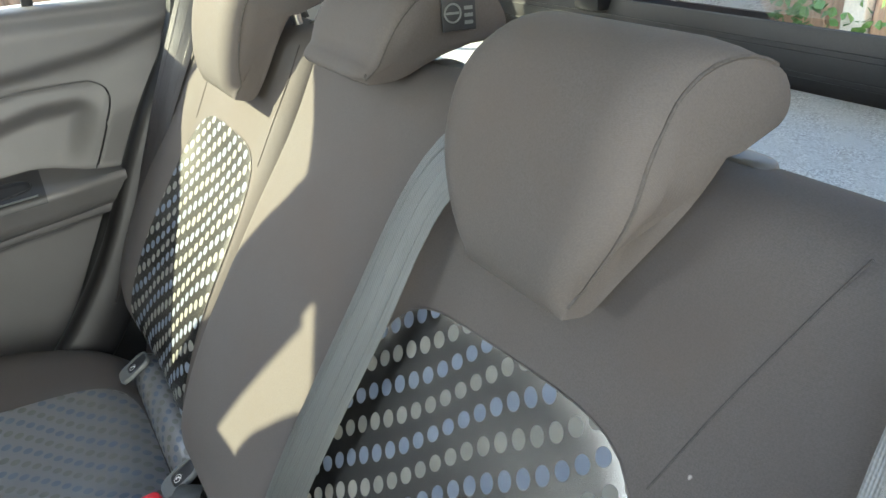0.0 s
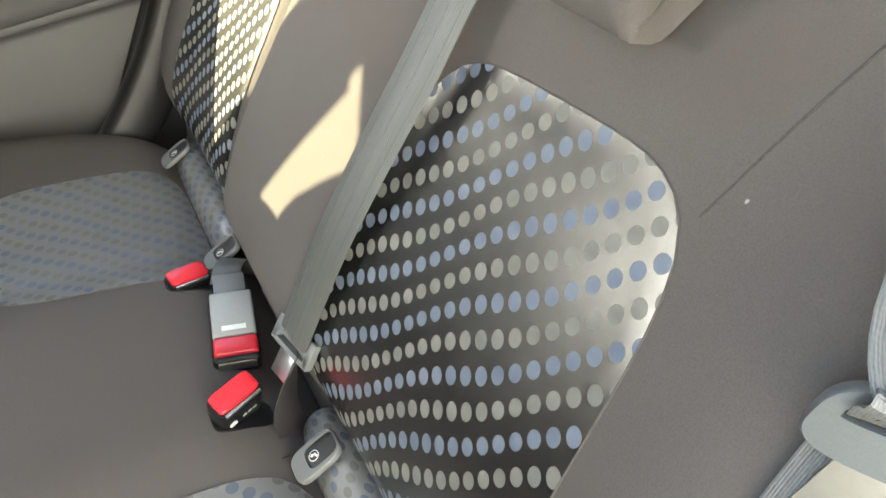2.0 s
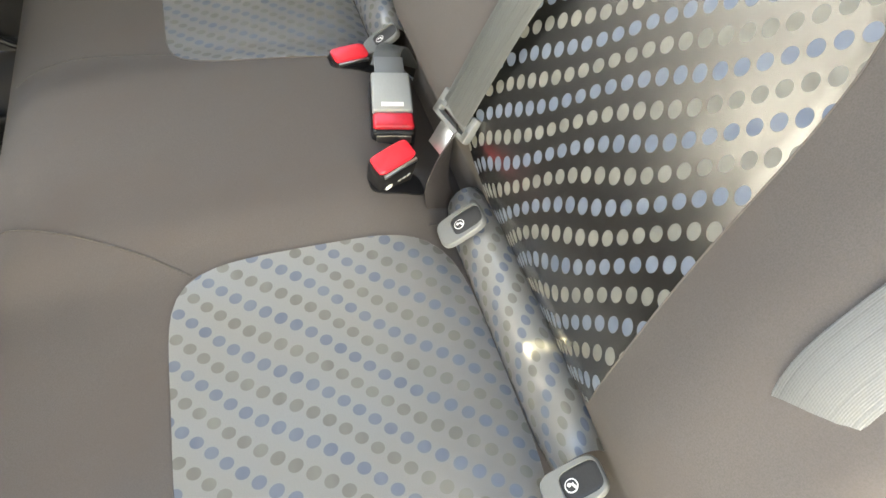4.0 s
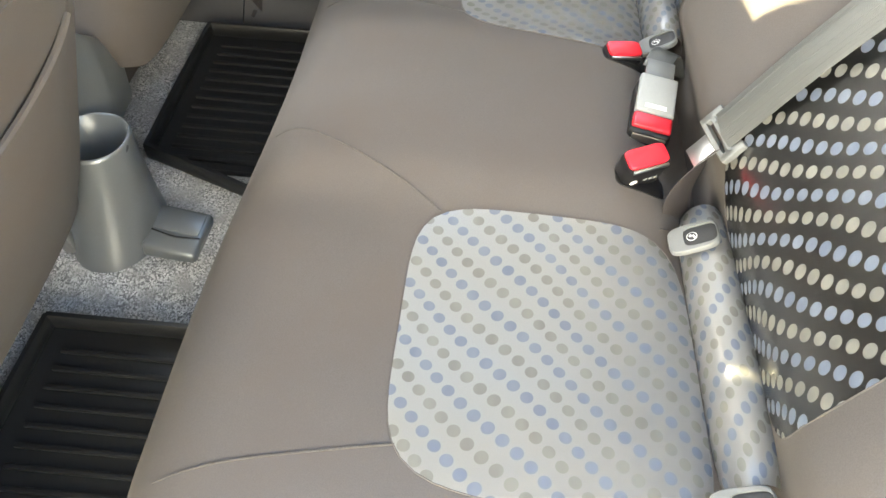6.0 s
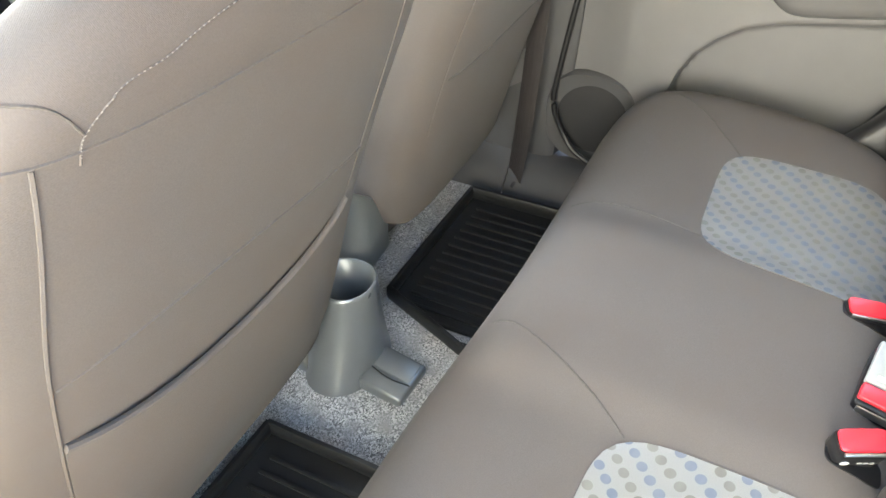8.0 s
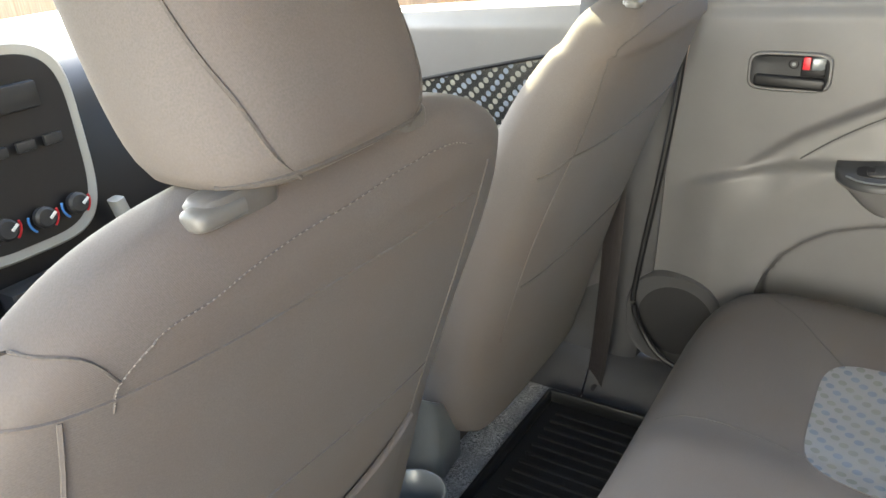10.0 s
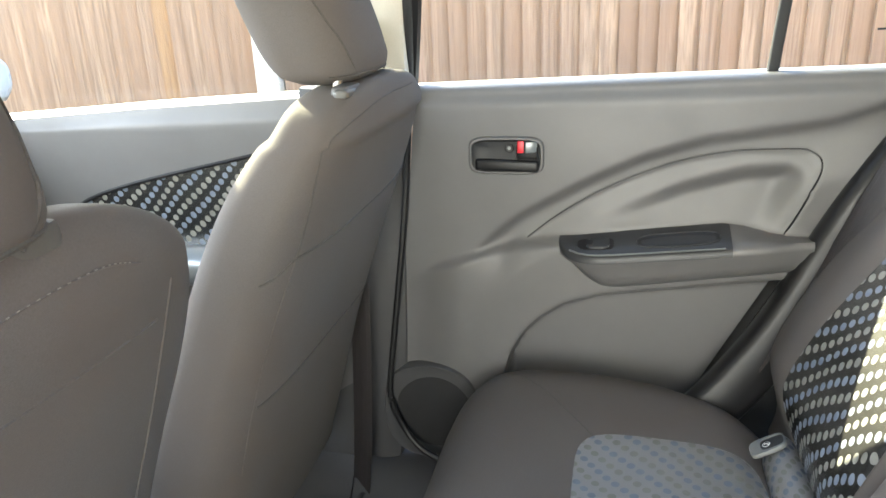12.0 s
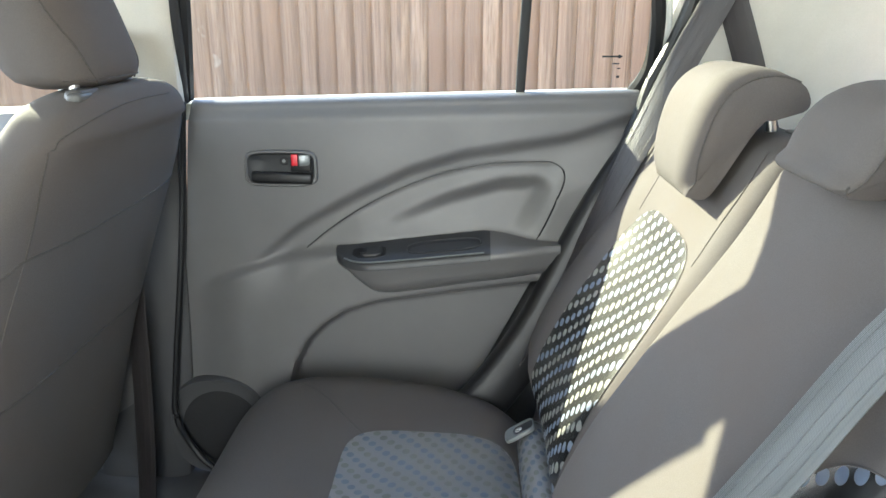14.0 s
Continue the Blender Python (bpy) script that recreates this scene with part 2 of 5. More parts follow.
RENDERED = surface("pale_render", (0.52, 0.50, 0.46), 0.9, grain=60, depth=0.4, amount=0.1, distance=0.004)
GLASS = pane("window_glass")
WHITE = surface("white_print", (0.7, 0.7, 0.68), 0.6)
BLUE = surface("blue_print", (0.06, 0.22, 0.55), 0.5)
FRIT = surface("black_frit", (0.028, 0.028, 0.029), 0.6)
LEAF = surface("green_leaf", (0.10, 0.20, 0.045), 0.6, grain=60, amount=0.4)


# ---------------------------------------------------------------- building helpers
PLACE = {}


def thing(name, at, label, category, group="", kind=""):
    ob = new(name)
    ob.location = at
    ob.empty_display_size = 0.02
    PLACE[ob.name] = Vector(at)
    return tagged(ob, label, category, group, kind)


def shaded(bm, angle=40):
    bmesh.ops.recalc_face_normals(bm, faces=bm.faces)
    for f in bm.faces:
        f.smooth = True
    for e in bm.edges:
        if len(e.link_faces) == 2 and e.calc_face_angle(0) > radians(angle):
            e.smooth = False


def part(name, bm, material, parent=None, label="", sharp=40):
    """Links a bmesh, given in the car's own metres, as one mesh object under a thing or a part."""
    shaded(bm, sharp)
    origin = PLACE.get(parent.name, Vector()) if parent else Vector()
    bmesh.ops.translate(bm, verts=bm.verts, vec=-origin)
    me = bpy.data.meshes.new(name)
    bm.to_mesh(me)
    bm.free()
    me.materials.append(material)
    ob = new(name, me)
    if parent:
        ob.parent = parent
    PLACE[ob.name] = origin
    if label:
        ob["label"] = label
    return ob


def solid(name, bm, material, label, category, group="", kind="", sharp=40):
    """A thing that is a single mesh, with its origin at its base."""
    low = min(v.co.z for v in bm.verts)
    mid = sum((v.co for v in bm.verts), Vector()) / len(bm.verts)
    at = Vector((mid.x, mid.y, low))
    bmesh.ops.translate(bm, verts=bm.verts, vec=-at)
    ob = part(name, bm, material, None, "", sharp)
    ob.location = at
    PLACE[ob.name] = at
    return tagged(ob, label, category, group, kind)


def box(x0, x1, y0, y1, z0, z1, bevel=0.0, seg=2):
    bm = bmesh.new()
    bmesh.ops.create_cube(bm, size=1)
    bmesh.ops.transform(bm, matrix=Matrix.LocRotScale(((x0 + x1) / 2, (y0 + y1) / 2, (z0 + z1) / 2), None, (abs(x1 - x0), abs(y1 - y0), abs(z1 - z0))), verts=bm.verts)
    if bevel:
        bmesh.ops.bevel(bm, geom=bm.edges, offset=bevel, segments=seg, profile=0.5, affect="EDGES")
    return bm


def turned(bm, m):
    bmesh.ops.transform(bm, matrix=m, verts=bm.verts)
    return bm


def loft(rings, cap=True, wrap=True):
    """Skin over a row of rings with the same number of points."""
    bm = bmesh.new()
    rows = [[bm.verts.new(p) for p in ring] for ring in rings]
    n = len(rows[0])
    for a, b in zip(rows, rows[1:]):
        for i in range(n if wrap else n - 1):
            j = (i + 1) % n
            bm.faces.new((a[i], a[j], b[j], b[i]))
    if cap and wrap:
        bm.faces.new(rows[0][::-1])
        bm.faces.new(rows[-1])
    return bm


def ring(cx, cy, rx, ry, n=24, power=2.0, turn=0.0):
    """A superellipse in two numbers."""
    out = []
    for i in range(n):
        a = 2 * math.pi * i / n + turn
        c, s = math.cos(a), math.sin(a)
        out.append((cx + rx * math.copysign(abs(c) ** (2 / power), c), cy + ry * math.copysign(abs(s) ** (2 / power), s)))
    return out


def smooth_line(points, steps=8):
    """Catmull-Rom through the points."""
    pts = [Vector(p) for p in points]
    if len(pts) < 3:
        return [pts[0].lerp(pts[-1], i / steps) for i in range(steps + 1)]
    ext = [2 * pts[0] - pts[1], *pts, 2 * pts[-1] - pts[-2]]
    out = []
    for i in range(1, len(ext) - 2):
        p0, p1, p2, p3 = ext[i - 1 : i + 3]
        for k in range(steps):
            u = k / steps
            out.append(0.5 * (2 * p1 + (p2 - p0) * u + (2 * p0 - 5 * p1 + 4 * p2 - p3) * u * u + (3 * p1 - p0 - 3 * p2 + p3) * u ** 3))
    return out + [pts[-1]]


def tube(points, radius, n=6, steps=6, closed=False, flat=1.0):
    """A round cord along a line."""
    line = smooth_line(points, steps) if steps else [Vector(p) for p in points]
    rings = []
    for i, p in enumerate(line):
        a, b = line[max(0, i - 1)], line[min(len(line) - 1, i + 1)]
        if closed and i in (0, len(line) - 1):
            a, b = line[-2], line[1]
        d = (b - a).normalized()
        side = d.cross(Vector((0.13, 0.21, 0.97)))
        side = side.normalized() if side.length > 1e-4 else Vector((1, 0, 0))
        up = side.cross(d)
        rings.append([p + radius * (math.cos(2 * math.pi * k / n) * side + flat * math.sin(2 * math.pi * k / n) * up) for k in range(n)])
    return loft(rings, cap=not closed)


def ribbon(points, sides, width=0.047, thick=0.0016, steps=8):
    """Belt webbing: a flat strap along a line; sides gives the direction across it, point by point. UV: across, metres along."""
    line, across = smooth_line(points, steps), smooth_line(sides, steps)
    bm = bmesh.new()
    uv = bm.loops.layers.uv.new("UVMap")
    rows, run, last = [], 0.0, None
    for i, (p, s) in enumerate(zip(line, across)):
        d = (line[min(i + 1, len(line) - 1)] - line[max(i - 1, 0)]).normalized()
        s = (s - d * s.dot(d)).normalized()
        up = d.cross(s) * thick / 2
        run += (p - last).length if last else 0
        last = p
        half = s * width / 2
        row = [(p - half + up * 0.4, 0.0), (p - half * 0.96 + up, 0.02), (p + up, 0.5), (p + half * 0.96 + up, 0.98), (p + half + up * 0.4, 1.0),
               (p + half - up * 0.4, 1.0), (p + half * 0.96 - up, 0.98), (p - up, 0.5), (p - half * 0.96 - up, 0.02), (p - half - up * 0.4, 0.0)]
        rows.append([(bm.verts.new(co), a, run) for co, a in row])
    for r0, r1 in zip(rows, rows[1:]):
        for i in range(10):
            j = (i + 1) % 10
            quad = (r0[i], r0[j], r1[j], r1[i])
            f = bm.faces.new([q[0] for q in quad])
            for l, q in zip(f.loops, quad):
                l[uv].uv = (q[1], q[2])
    bm.faces.new([q[0] for q in rows[0]][::-1])
    bm.faces.new([q[0] for q in rows[-1]])
    return bm


def outline(corners, power, n=96):
    """The rounded outline of a four-cornered patch, in its two numbers."""
    out = []
    for i in range(n):
        a = 2 * math.pi * i / n
        out.append(warp(math.cos(a), math.sin(a), corners, power, True))
    return out


def warp(u, v, corners, power, edge=False):
    m = max(abs(u), abs(v), 1e-9)
    cu, cv = u / m, v / m
    k = max(1e-6, abs(cu) ** power + abs(cv) ** power) ** (-1 / power)
    if edge:
        m = 1.0
    u, v = cu * m * k, cv * m * k
    p = (1 + u) / 2
    q = (1 + v) / 2
    (a0, b0), (a1, b1), (a2, b2), (a3, b3) = corners
    return (a0 * (1 - p) * (1 - q) + a1 * p * (1 - q) + a2 * p * q + a3 * (1 - p) * q,
            b0 * (1 - p) * (1 - q) + b1 * p * (1 - q) + b2 * p * q + b3 * (1 - p) * q)


def crisp(i, n):
    """Even steps from -1 to 1 but for a narrow first and last one."""
    return -1 if i == 0 else 1 if i == n else -0.970 + 1.940 * (i - 1) / (n - 2)


def patch(corners, surf, power=5, lift=0.003, n=28):
    """A rounded four-cornered panel laid on the surface surf(a, b, lift), its rim tucked in. UV: a, b in metres."""
    bm = bmesh.new()
    uv = bm.loops.layers.uv.new("UVMap")
    grid = []
    for i in range(n + 1):
        rowv = []
        for j in range(n + 1):
            u, v = crisp(i, n), crisp(j, n)
            a, b = warp(u, v, corners, power)
            rim = max(abs(u), abs(v)) > 0.999
            rowv.append((bm.verts.new(surf(a, b, 0.0008 if rim else lift * 0.4)), a, b))
        grid.append(rowv)
    for i in range(n):
        for j in range(n):
            quad = (grid[i][j], grid[i + 1][j], grid[i + 1][j + 1], grid[i][j + 1])
            f = bm.faces.new([q[0] for q in quad])
            for l, q in zip(f.loops, quad):
                l[uv].uv = (q[1], q[2])
    return bm


def piping(corners, surf, power=5, radius=0.0007, lift=0.0006):
    line = [surf(a, b, lift) for a, b in outline(corners, power, 72)]
    return tube([*line, line[0]], radius, 5, 0, True)


def step(x, lo, hi):
    u = min(1, max(0, (x - lo) / (hi - lo)))
    return u * u * (3 - 2 * u)


def along(table, x):
    """Straight-line reading of a table of pairs in rising order."""
    if x <= table[0][0]:
        return table[0][1]
    for (a, p), (b, q) in zip(table, table[1:]):
        if x <= b:
            return p + (q - p) * (x - a) / (b - a)
    return table[-1][1]


def disc(centre, normal, radius, thick=0.002, n=28, bevel=0.0):
    z = Vector(normal).normalized()
    x = z.orthogonal().normalized()
    y = z.cross(x)
    c = Vector(centre)
    def circle(r, h):
        return [c + z * h + r * (math.cos(2 * math.pi * i / n) * x + math.sin(2 * math.pi * i / n) * y) for i in range(n)]
    rows = [circle(radius, 0), circle(radius, thick - bevel)] + ([circle(radius - bevel, thick)] if bevel else [])
    return loft(rows)


# ---------------------------------------------------------------- the ground and the fence outside
GROUND = -0.58


def ground():
    bm = bmesh.new()
    n = 24
    rows = [[bm.verts.new((-60 + 120 * i / n, -60 + 120 * j / n, GROUND)) for j in range(n + 1)] for i in range(n + 1)]
    for i in range(n):
        for j in range(n):
            bm.faces.new((rows[i][j], rows[i + 1][j], rows[i + 1][j + 1], rows[i][j + 1]))
    # Unseen; its pale tone is chosen to bounce sunlight into the car.
    ob = part("ground", bm, BOUNCE_GROUND)
    tagged(ob, "unseen ground under the car, set pale to bounce light", "ground", kind="structure")


def car_floor():
    """Speckled carpet over the floor pan, with a low tunnel in the middle."""
    def z(x, y):
        return -0.302 + 0.014 * (1 - step(abs(x), 0.09, 0.17)) + 0.10 * step(-y, -0.46, -0.36) + 0.25 * step(y, 1.35, 1.7)
    n, m = 44, 60
    top = [[Vector((-0.66 + 1.32 * i / n, -0.78 + 2.5 * j / m, 0)) for i in range(n + 1)] for j in range(m + 1)]
    for r in top:
        for p in r:
            p.z = z(p.x, p.y)
    bm = loft(top, wrap=False)
    low = bmesh.ops.extrude_face_region(bm, geom=bm.faces[:])
    for v in low["geom"]:
        if isinstance(v, bmesh.types.BMVert):
            v.co.z = -0.36
    ob = part("floor", bm, CARPET)
    tagged(ob, "grey speckled carpet on the car floor", "floor", kind="structure")


def bounce_wall():
    """An unseen plain wall closes the doorway side, added to bounce sunlight into the car."""
    bm = box(-3.7, -3.5, -5, 6, GROUND, 2.6, 0.01)
    tagged(part("wall_bounce", bm, RENDERED), "unseen plain pale wall added to bounce sunlight into the doorway", "wall", kind="structure")


ground()
bounce_wall()
car_floor()


# ---------------------------------------------------------------- body shell
def wall_piece(name, bm, material, label, category="trim", sharp=35):
    ob = part(name, bm, material, sharp=sharp)
    return tagged(ob, label, category, kind="structure")


def bar(points, w, d, side=(0, 1, 0), power=4, steps=6, n=16):
    """A pillar: a rounded bar of w by d along a line, w lying along side."""
    line = smooth_line(points, steps)
    rings = []
    for i, p in enumerate(line):
        t = (line[min(i + 1, len(line) - 1)] - line[max(i - 1, 0)]).normalized()
        s = Vector(side)
        s = (s - t * s.dot(t)).normalized()
        o = t.cross(s)
        rings.append([p + s * a + o * b for a, b in ring(0, 0, w / 2, d / 2, n, power)])
    return loft(rings)


def shell():
    # roof and header
    n, m = 20, 20
    top = [[Vector((-0.60 + 1.2 * i / n, -0.80 + 2.14 * j / m, 0.972 - 0.06 * (2 * i / n - 1) ** 2 - 0.06 * (2 * j / m - 1) ** 4)) for i in range(n + 1)] for j in range(m + 1)]
    bm = loft(top, wrap=False)
    up = bmesh.ops.extrude_face_region(bm, geom=bm.faces[:])
    for v in up["geom"]:
        if isinstance(v, bmesh.types.BMVert):
            v.co.z += 0.05
    wall_piece("ceiling", bm, LINER, "pale cloth roof lining of the car", "ceiling")
    for s, side in ((1, "right"), (-1, "left")):
        wall_piece("roof_rail", bar([(s * 0.56, -0.85, 0.875), (s * 0.565, 0.2, 0.957), (s * 0.56, 1.32, 0.905)], 0.08, 0.05, (1, 0, 0)), LINER, "pale trim along the roof edge")
        # The driver-side pillar is made far wider, to block stray sun.
        wall_piece("windscreen_pillar", bar([(s * 0.54, 1.28, 0.90), (s * 0.55, 1.38, 0.82), (s * 0.58, 1.50, 0.72), (s * 0.62, 1.65, 0.60), (s * 0.66, 1.80, 0.48)], 0.26 if s > 0 else 0.12, 0.05, (1, 0, 0)), CREAM, "pale windscreen pillar trim, unseen, widened on the driver side to block sun")
        wall_piece("rear_pillar", bar([(s * 0.70, -0.465, 0.42), (s * 0.685, -0.465, 0.62), (s * 0.62, -0.47, 0.86)], 0.45, 0.07), CREAM, "cream plastic rear pillar trim")
        wall_piece("wall_rear_side", box(s * 0.62, s * 0.74, -0.85, -0.24, -0.36, 0.44, 0.02), DARK, "dark plastic trim of the load area side", "wall")
    # tailgate below and beside its glass
    wall_piece("wall_tailgate", box(-0.62, 0.62, -0.88, -0.80, -0.36, 0.38, 0.02), DARK, "dark inner trim of the tailgate", "wall")
    # bulkhead and dashboard shelf close the front
    wall_piece("wall_bulkhead", box(-0.68, 0.68, 1.66, 1.74, -0.36, 0.40, 0.02), BLACK, "black bulkhead behind the dashboard", "wall")
    wall_piece("bonnet", box(-0.68, 0.68, 1.9, 2.6, 0.25, 0.36, 0.05), PAINT, "pale painted bonnet of the car", "bonnet")
    # left side: sill and closed front door
    wall_piece("door_sill", box(-0.74, -0.62, -0.05, 0.68, -0.36, -0.25, 0.012), SLATE, "grey plastic sill of the open rear doorway", "sill")
    wall_piece("door_left_front", box(-0.76, -0.66, 0.70, 1.66, -0.36, 0.48, 0.02), DOOR, "grey plastic front passenger door panel, closed", "door")
    wall_piece("pillar_left_middle", bar([(-0.69, 0.68, -0.33), (-0.69, 0.66, 0.4), (-0.60, 0.60, 0.86)], 0.11, 0.06), CREAM, "cream trim of the middle pillar beside the passenger", "pillar")
    wall_piece("pillar_left_rear", box(-0.74, -0.62, -0.24, -0.12, -0.36, 0.42, 0.02), DARK, "dark trim of the rear door opening", "pillar")


shell()


def right_pillars():
    t = thing("pillar_right_middle", (0.64, 0.66, -0.30), "grey plastic middle pillar trim beside the driver seat", "pillar", kind="structure")
    part("lower_trim", bar([(0.665, 0.74, -0.31), (0.675, 0.705, 0.0), (0.675, 0.685, 0.5)], 0.19, 0.06), SPEAKER, t)
    part("upper_trim", bar([(0.690, 0.668, 0.5), (0.652, 0.653, 0.68), (0.59, 0.606, 0.92)], 0.165, 0.045), CREAM, t, "cream upper pillar trim")
    def sill(y0, y1):
        edge = [(0.548, -0.318), (0.552, -0.309), (0.590, -0.262), (0.612, -0.243), (0.640, -0.232), (0.70, -0.226), (0.70, -0.32)]
        return loft([[(x, y, z) for x, z in edge] for y in [y0 + (y1 - y0) * k / 12 for k in range(13)]])
    wall_piece("sill_right", sill(-0.10, 0.72), SPEAKER, "dark plastic sill trim along the rear doorway", "sill")
    wall_piece("sill_right_front", sill(0.723, 1.66), SPEAKER, "dark plastic sill trim below the driver door", "sill")
    # arch trim at the foot of the seat back
    wall_piece("wheel_arch_trim", bar([(0.60, 0.10, -0.08), (0.615, 0.03, 0.0), (0.63, -0.05, 0.12), (0.655, -0.15, 0.32), (0.672, -0.27, 0.5)], 0.085, 0.06, (0, 1, 0)), BLACK, "black plastic trim between seat and door opening")
    wall_piece("door_seal", tube([(0.63, 0.075, -0.05), (0.640, -0.002, 0.09), (0.645, -0.075, 0.22), (0.650, -0.135, 0.335), (0.655, -0.19, 0.455), (0.662, -0.215, 0.53), (0.655, -0.262, 0.64), (0.60, -0.30, 0.85)], 0.013, 10), RUBBER, "black rubber door seal along the rear doorway")
    wall_piece("seal_lip", tube([(0.622, 0.045, -0.05), (0.628, -0.035, 0.09), (0.632, -0.105, 0.22), (0.636, -0.165, 0.335), (0.645, -0.22, 0.455), (0.652, -0.25, 0.55)], 0.008, 8), DARK, "dark trim edge beside the door seal")
    wall_piece("door_seal_front", tube([(0.655, 0.575, 0.50), (0.645, 0.597, 0.27), (0.632, 0.637, -0.02), (0.625, 0.64, -0.09), (0.62, 0.61, -0.155), (0.61, 0.56, -0.195), (0.60, 0.45, -0.215)], 0.006, 8), BLACK, "thin black rubber seal around the rear door")


def quarter_trim():
    rows = []
    for j in range(25):
        z = -0.34 + 0.84 * j / 24
        edge = along(REAR_EDGE, z) - 0.003
        rows.append([Vector((0.668, edge + (-0.50 - edge) * i / 12, z)) for i in range(13)])
    bm = loft(rows, wrap=False)
    out = bmesh.ops.extrude_face_region(bm, geom=bm.faces[:])
    for v in out["geom"]:
        if isinstance(v, bmesh.types.BMVert):
            v.co.x = 0.80
    wall_piece("quarter_trim", bm, DARK, "dark plastic side trim behind the rear doorway")


right_pillars()


# ---------------------------------------------------------------- right rear door
REAR_EDGE = [(-0.23, 0.165), (-0.017, 0.062), (0.21, -0.052), (0.346, -0.139), (0.505, -0.20)]
FRONT_EDGE = [(-0.23, 0.52), (-0.186, 0.585), (-0.14, 0.618), (-0.08, 0.637), (-0.03, 0.634), (0.271, 0.595), (0.505, 0.568)]
RIDGE = [(-0.20, 0.475), (-0.158, 0.463), (-0.087, 0.440), (0.004, 0.4256), (0.097, 0.411), (0.191, 0.382), (0.288, 0.337), (0.388, 0.281), (0.44, 0.239), (0.50, 0.19)]
CREASE = [(-0.2, 0.248), (-0.061, 0.2547), (-0.003, 0.260), (0.055, 0.2689), (0.191, 0.2552), (0.325, 0.2404), (0.391, 0.2313), (0.442, 0.2181), (0.494, 0.2015), (0.546, 0.1826), (0.60, 0.157)]
POCKET = [(-0.10, 0.193), (-0.007, 0.181), (0.092, 0.167), (0.192, 0.152), (0.252, 0.143), (0.314, 0.1225), (0.356, 0.094), (0.389, 0.060), (0.41, 0.019), (0.425, -0.028), (0.43, -0.06)]
CURVE = [(-0.0325, 0.2544), (-0.0498, 0.29), (-0.0664, 0.33), (-0.0783, 0.364), (-0.0755, 0.383), (-0.060, 0.394), (-0.0437, 0.3965), (0.0028, 0.3953), (0.0495, 0.3923), (0.0963, 0.3844), (0.1435, 0.3726),
         (0.1911, 0.3547), (0.2395, 0.3327), (0.2887, 0.3053), (0.339, 0.2713), (0.3803, 0.2377)]
# height of the door tops below the glass, sinking towards the front
BELT = [(-0.20, 0.510), (0.567, 0.492), (0.77, 0.484), (1.11, 0.467), (1.37, 0.450), (1.70, 0.428)]


def belt_lift(y, z):
    """Moves a door's upper edge, built level at 0.505, on to the belt line."""
    return z + (along(BELT, y) - 0.505) * step(z, 0.40, 0.505)


def belt_ledge(y0, y1):
    """The pale painted outer edge below the glass."""
    rows = []
    for i in range(17):
        y = y0 + (y1 - y0) * i / 16
        z = along(BELT, y)
        rows.append([(0.722, y, z - 0.03), (0.722, y, z - 0.002), (0.728, y, z + 0.003), (0.765, y, z + 0.004), (0.775, y, z - 0.004), (0.775, y, z - 0.03)])
    return loft(rows)


quarter_trim()


def door_face(y, z):
    """How far the inner face of the rear door stands out, as x."""
    x = 0.662
    r = along(RIDGE, y)
    below = r - z
    if below > -0.01:
        x += 0.013 * step(below, -0.008, 0.012) * (1 - step(below, 0.02, 0.10)) * (1 - step(y, 0.40, 0.50))
    c = along([(-0.0755, 0.383), (-0.060, 0.394), (-0.0437, 0.3965), (0.0028, 0.3953), (0.0495, 0.3923), (0.0963, 0.3844), (0.1435, 0.3726), (0.1911, 0.3547), (0.2395, 0.3327), (0.2887, 0.3053), (0.339, 0.2713), (0.3803, 0.2377)], y)
    rear = along([(0.254, -0.0325), (0.29, -0.0498), (0.33, -0.0664), (0.364, -0.0783), (0.39, -0.072)], z)
    if rear < y < 0.381 and 0.235 < z < c:
        # the scooped hollow inside the grooved line, deepest towards the rear
        bowl = along([(-0.07, 0.358), (-0.03, 0.366), (0.03, 0.362), (0.12, 0.338), (0.22, 0.298), (0.30, 0.262), (0.38, 0.235)], y)
        inside = step(bowl - z, -0.010, 0.022) * step(y - rear, 0.004, 0.060)
        x += 0.003 * step(c - z, 0, 0.004) + 0.021 * inside * (1 - step(y, 0.05, 0.34)) * (0.35 + 0.65 * step(z, 0.25, 0.34))
    k = along(CREASE, y)
    x -= 0.016 * step(k - z, -0.004, 0.012) * (1 - step(y, 0.50, 0.60))
    p = along(POCKET, y)
    if y < 0.43:
        x += 0.056 * step(p - z, -0.004, 0.022) * step(0.43 - y, 0.0, 0.02)
    x += 0.010 * step(z, 0.475, 0.503) + 0.02 * step(-z, 0.1, 0.24)
    return x


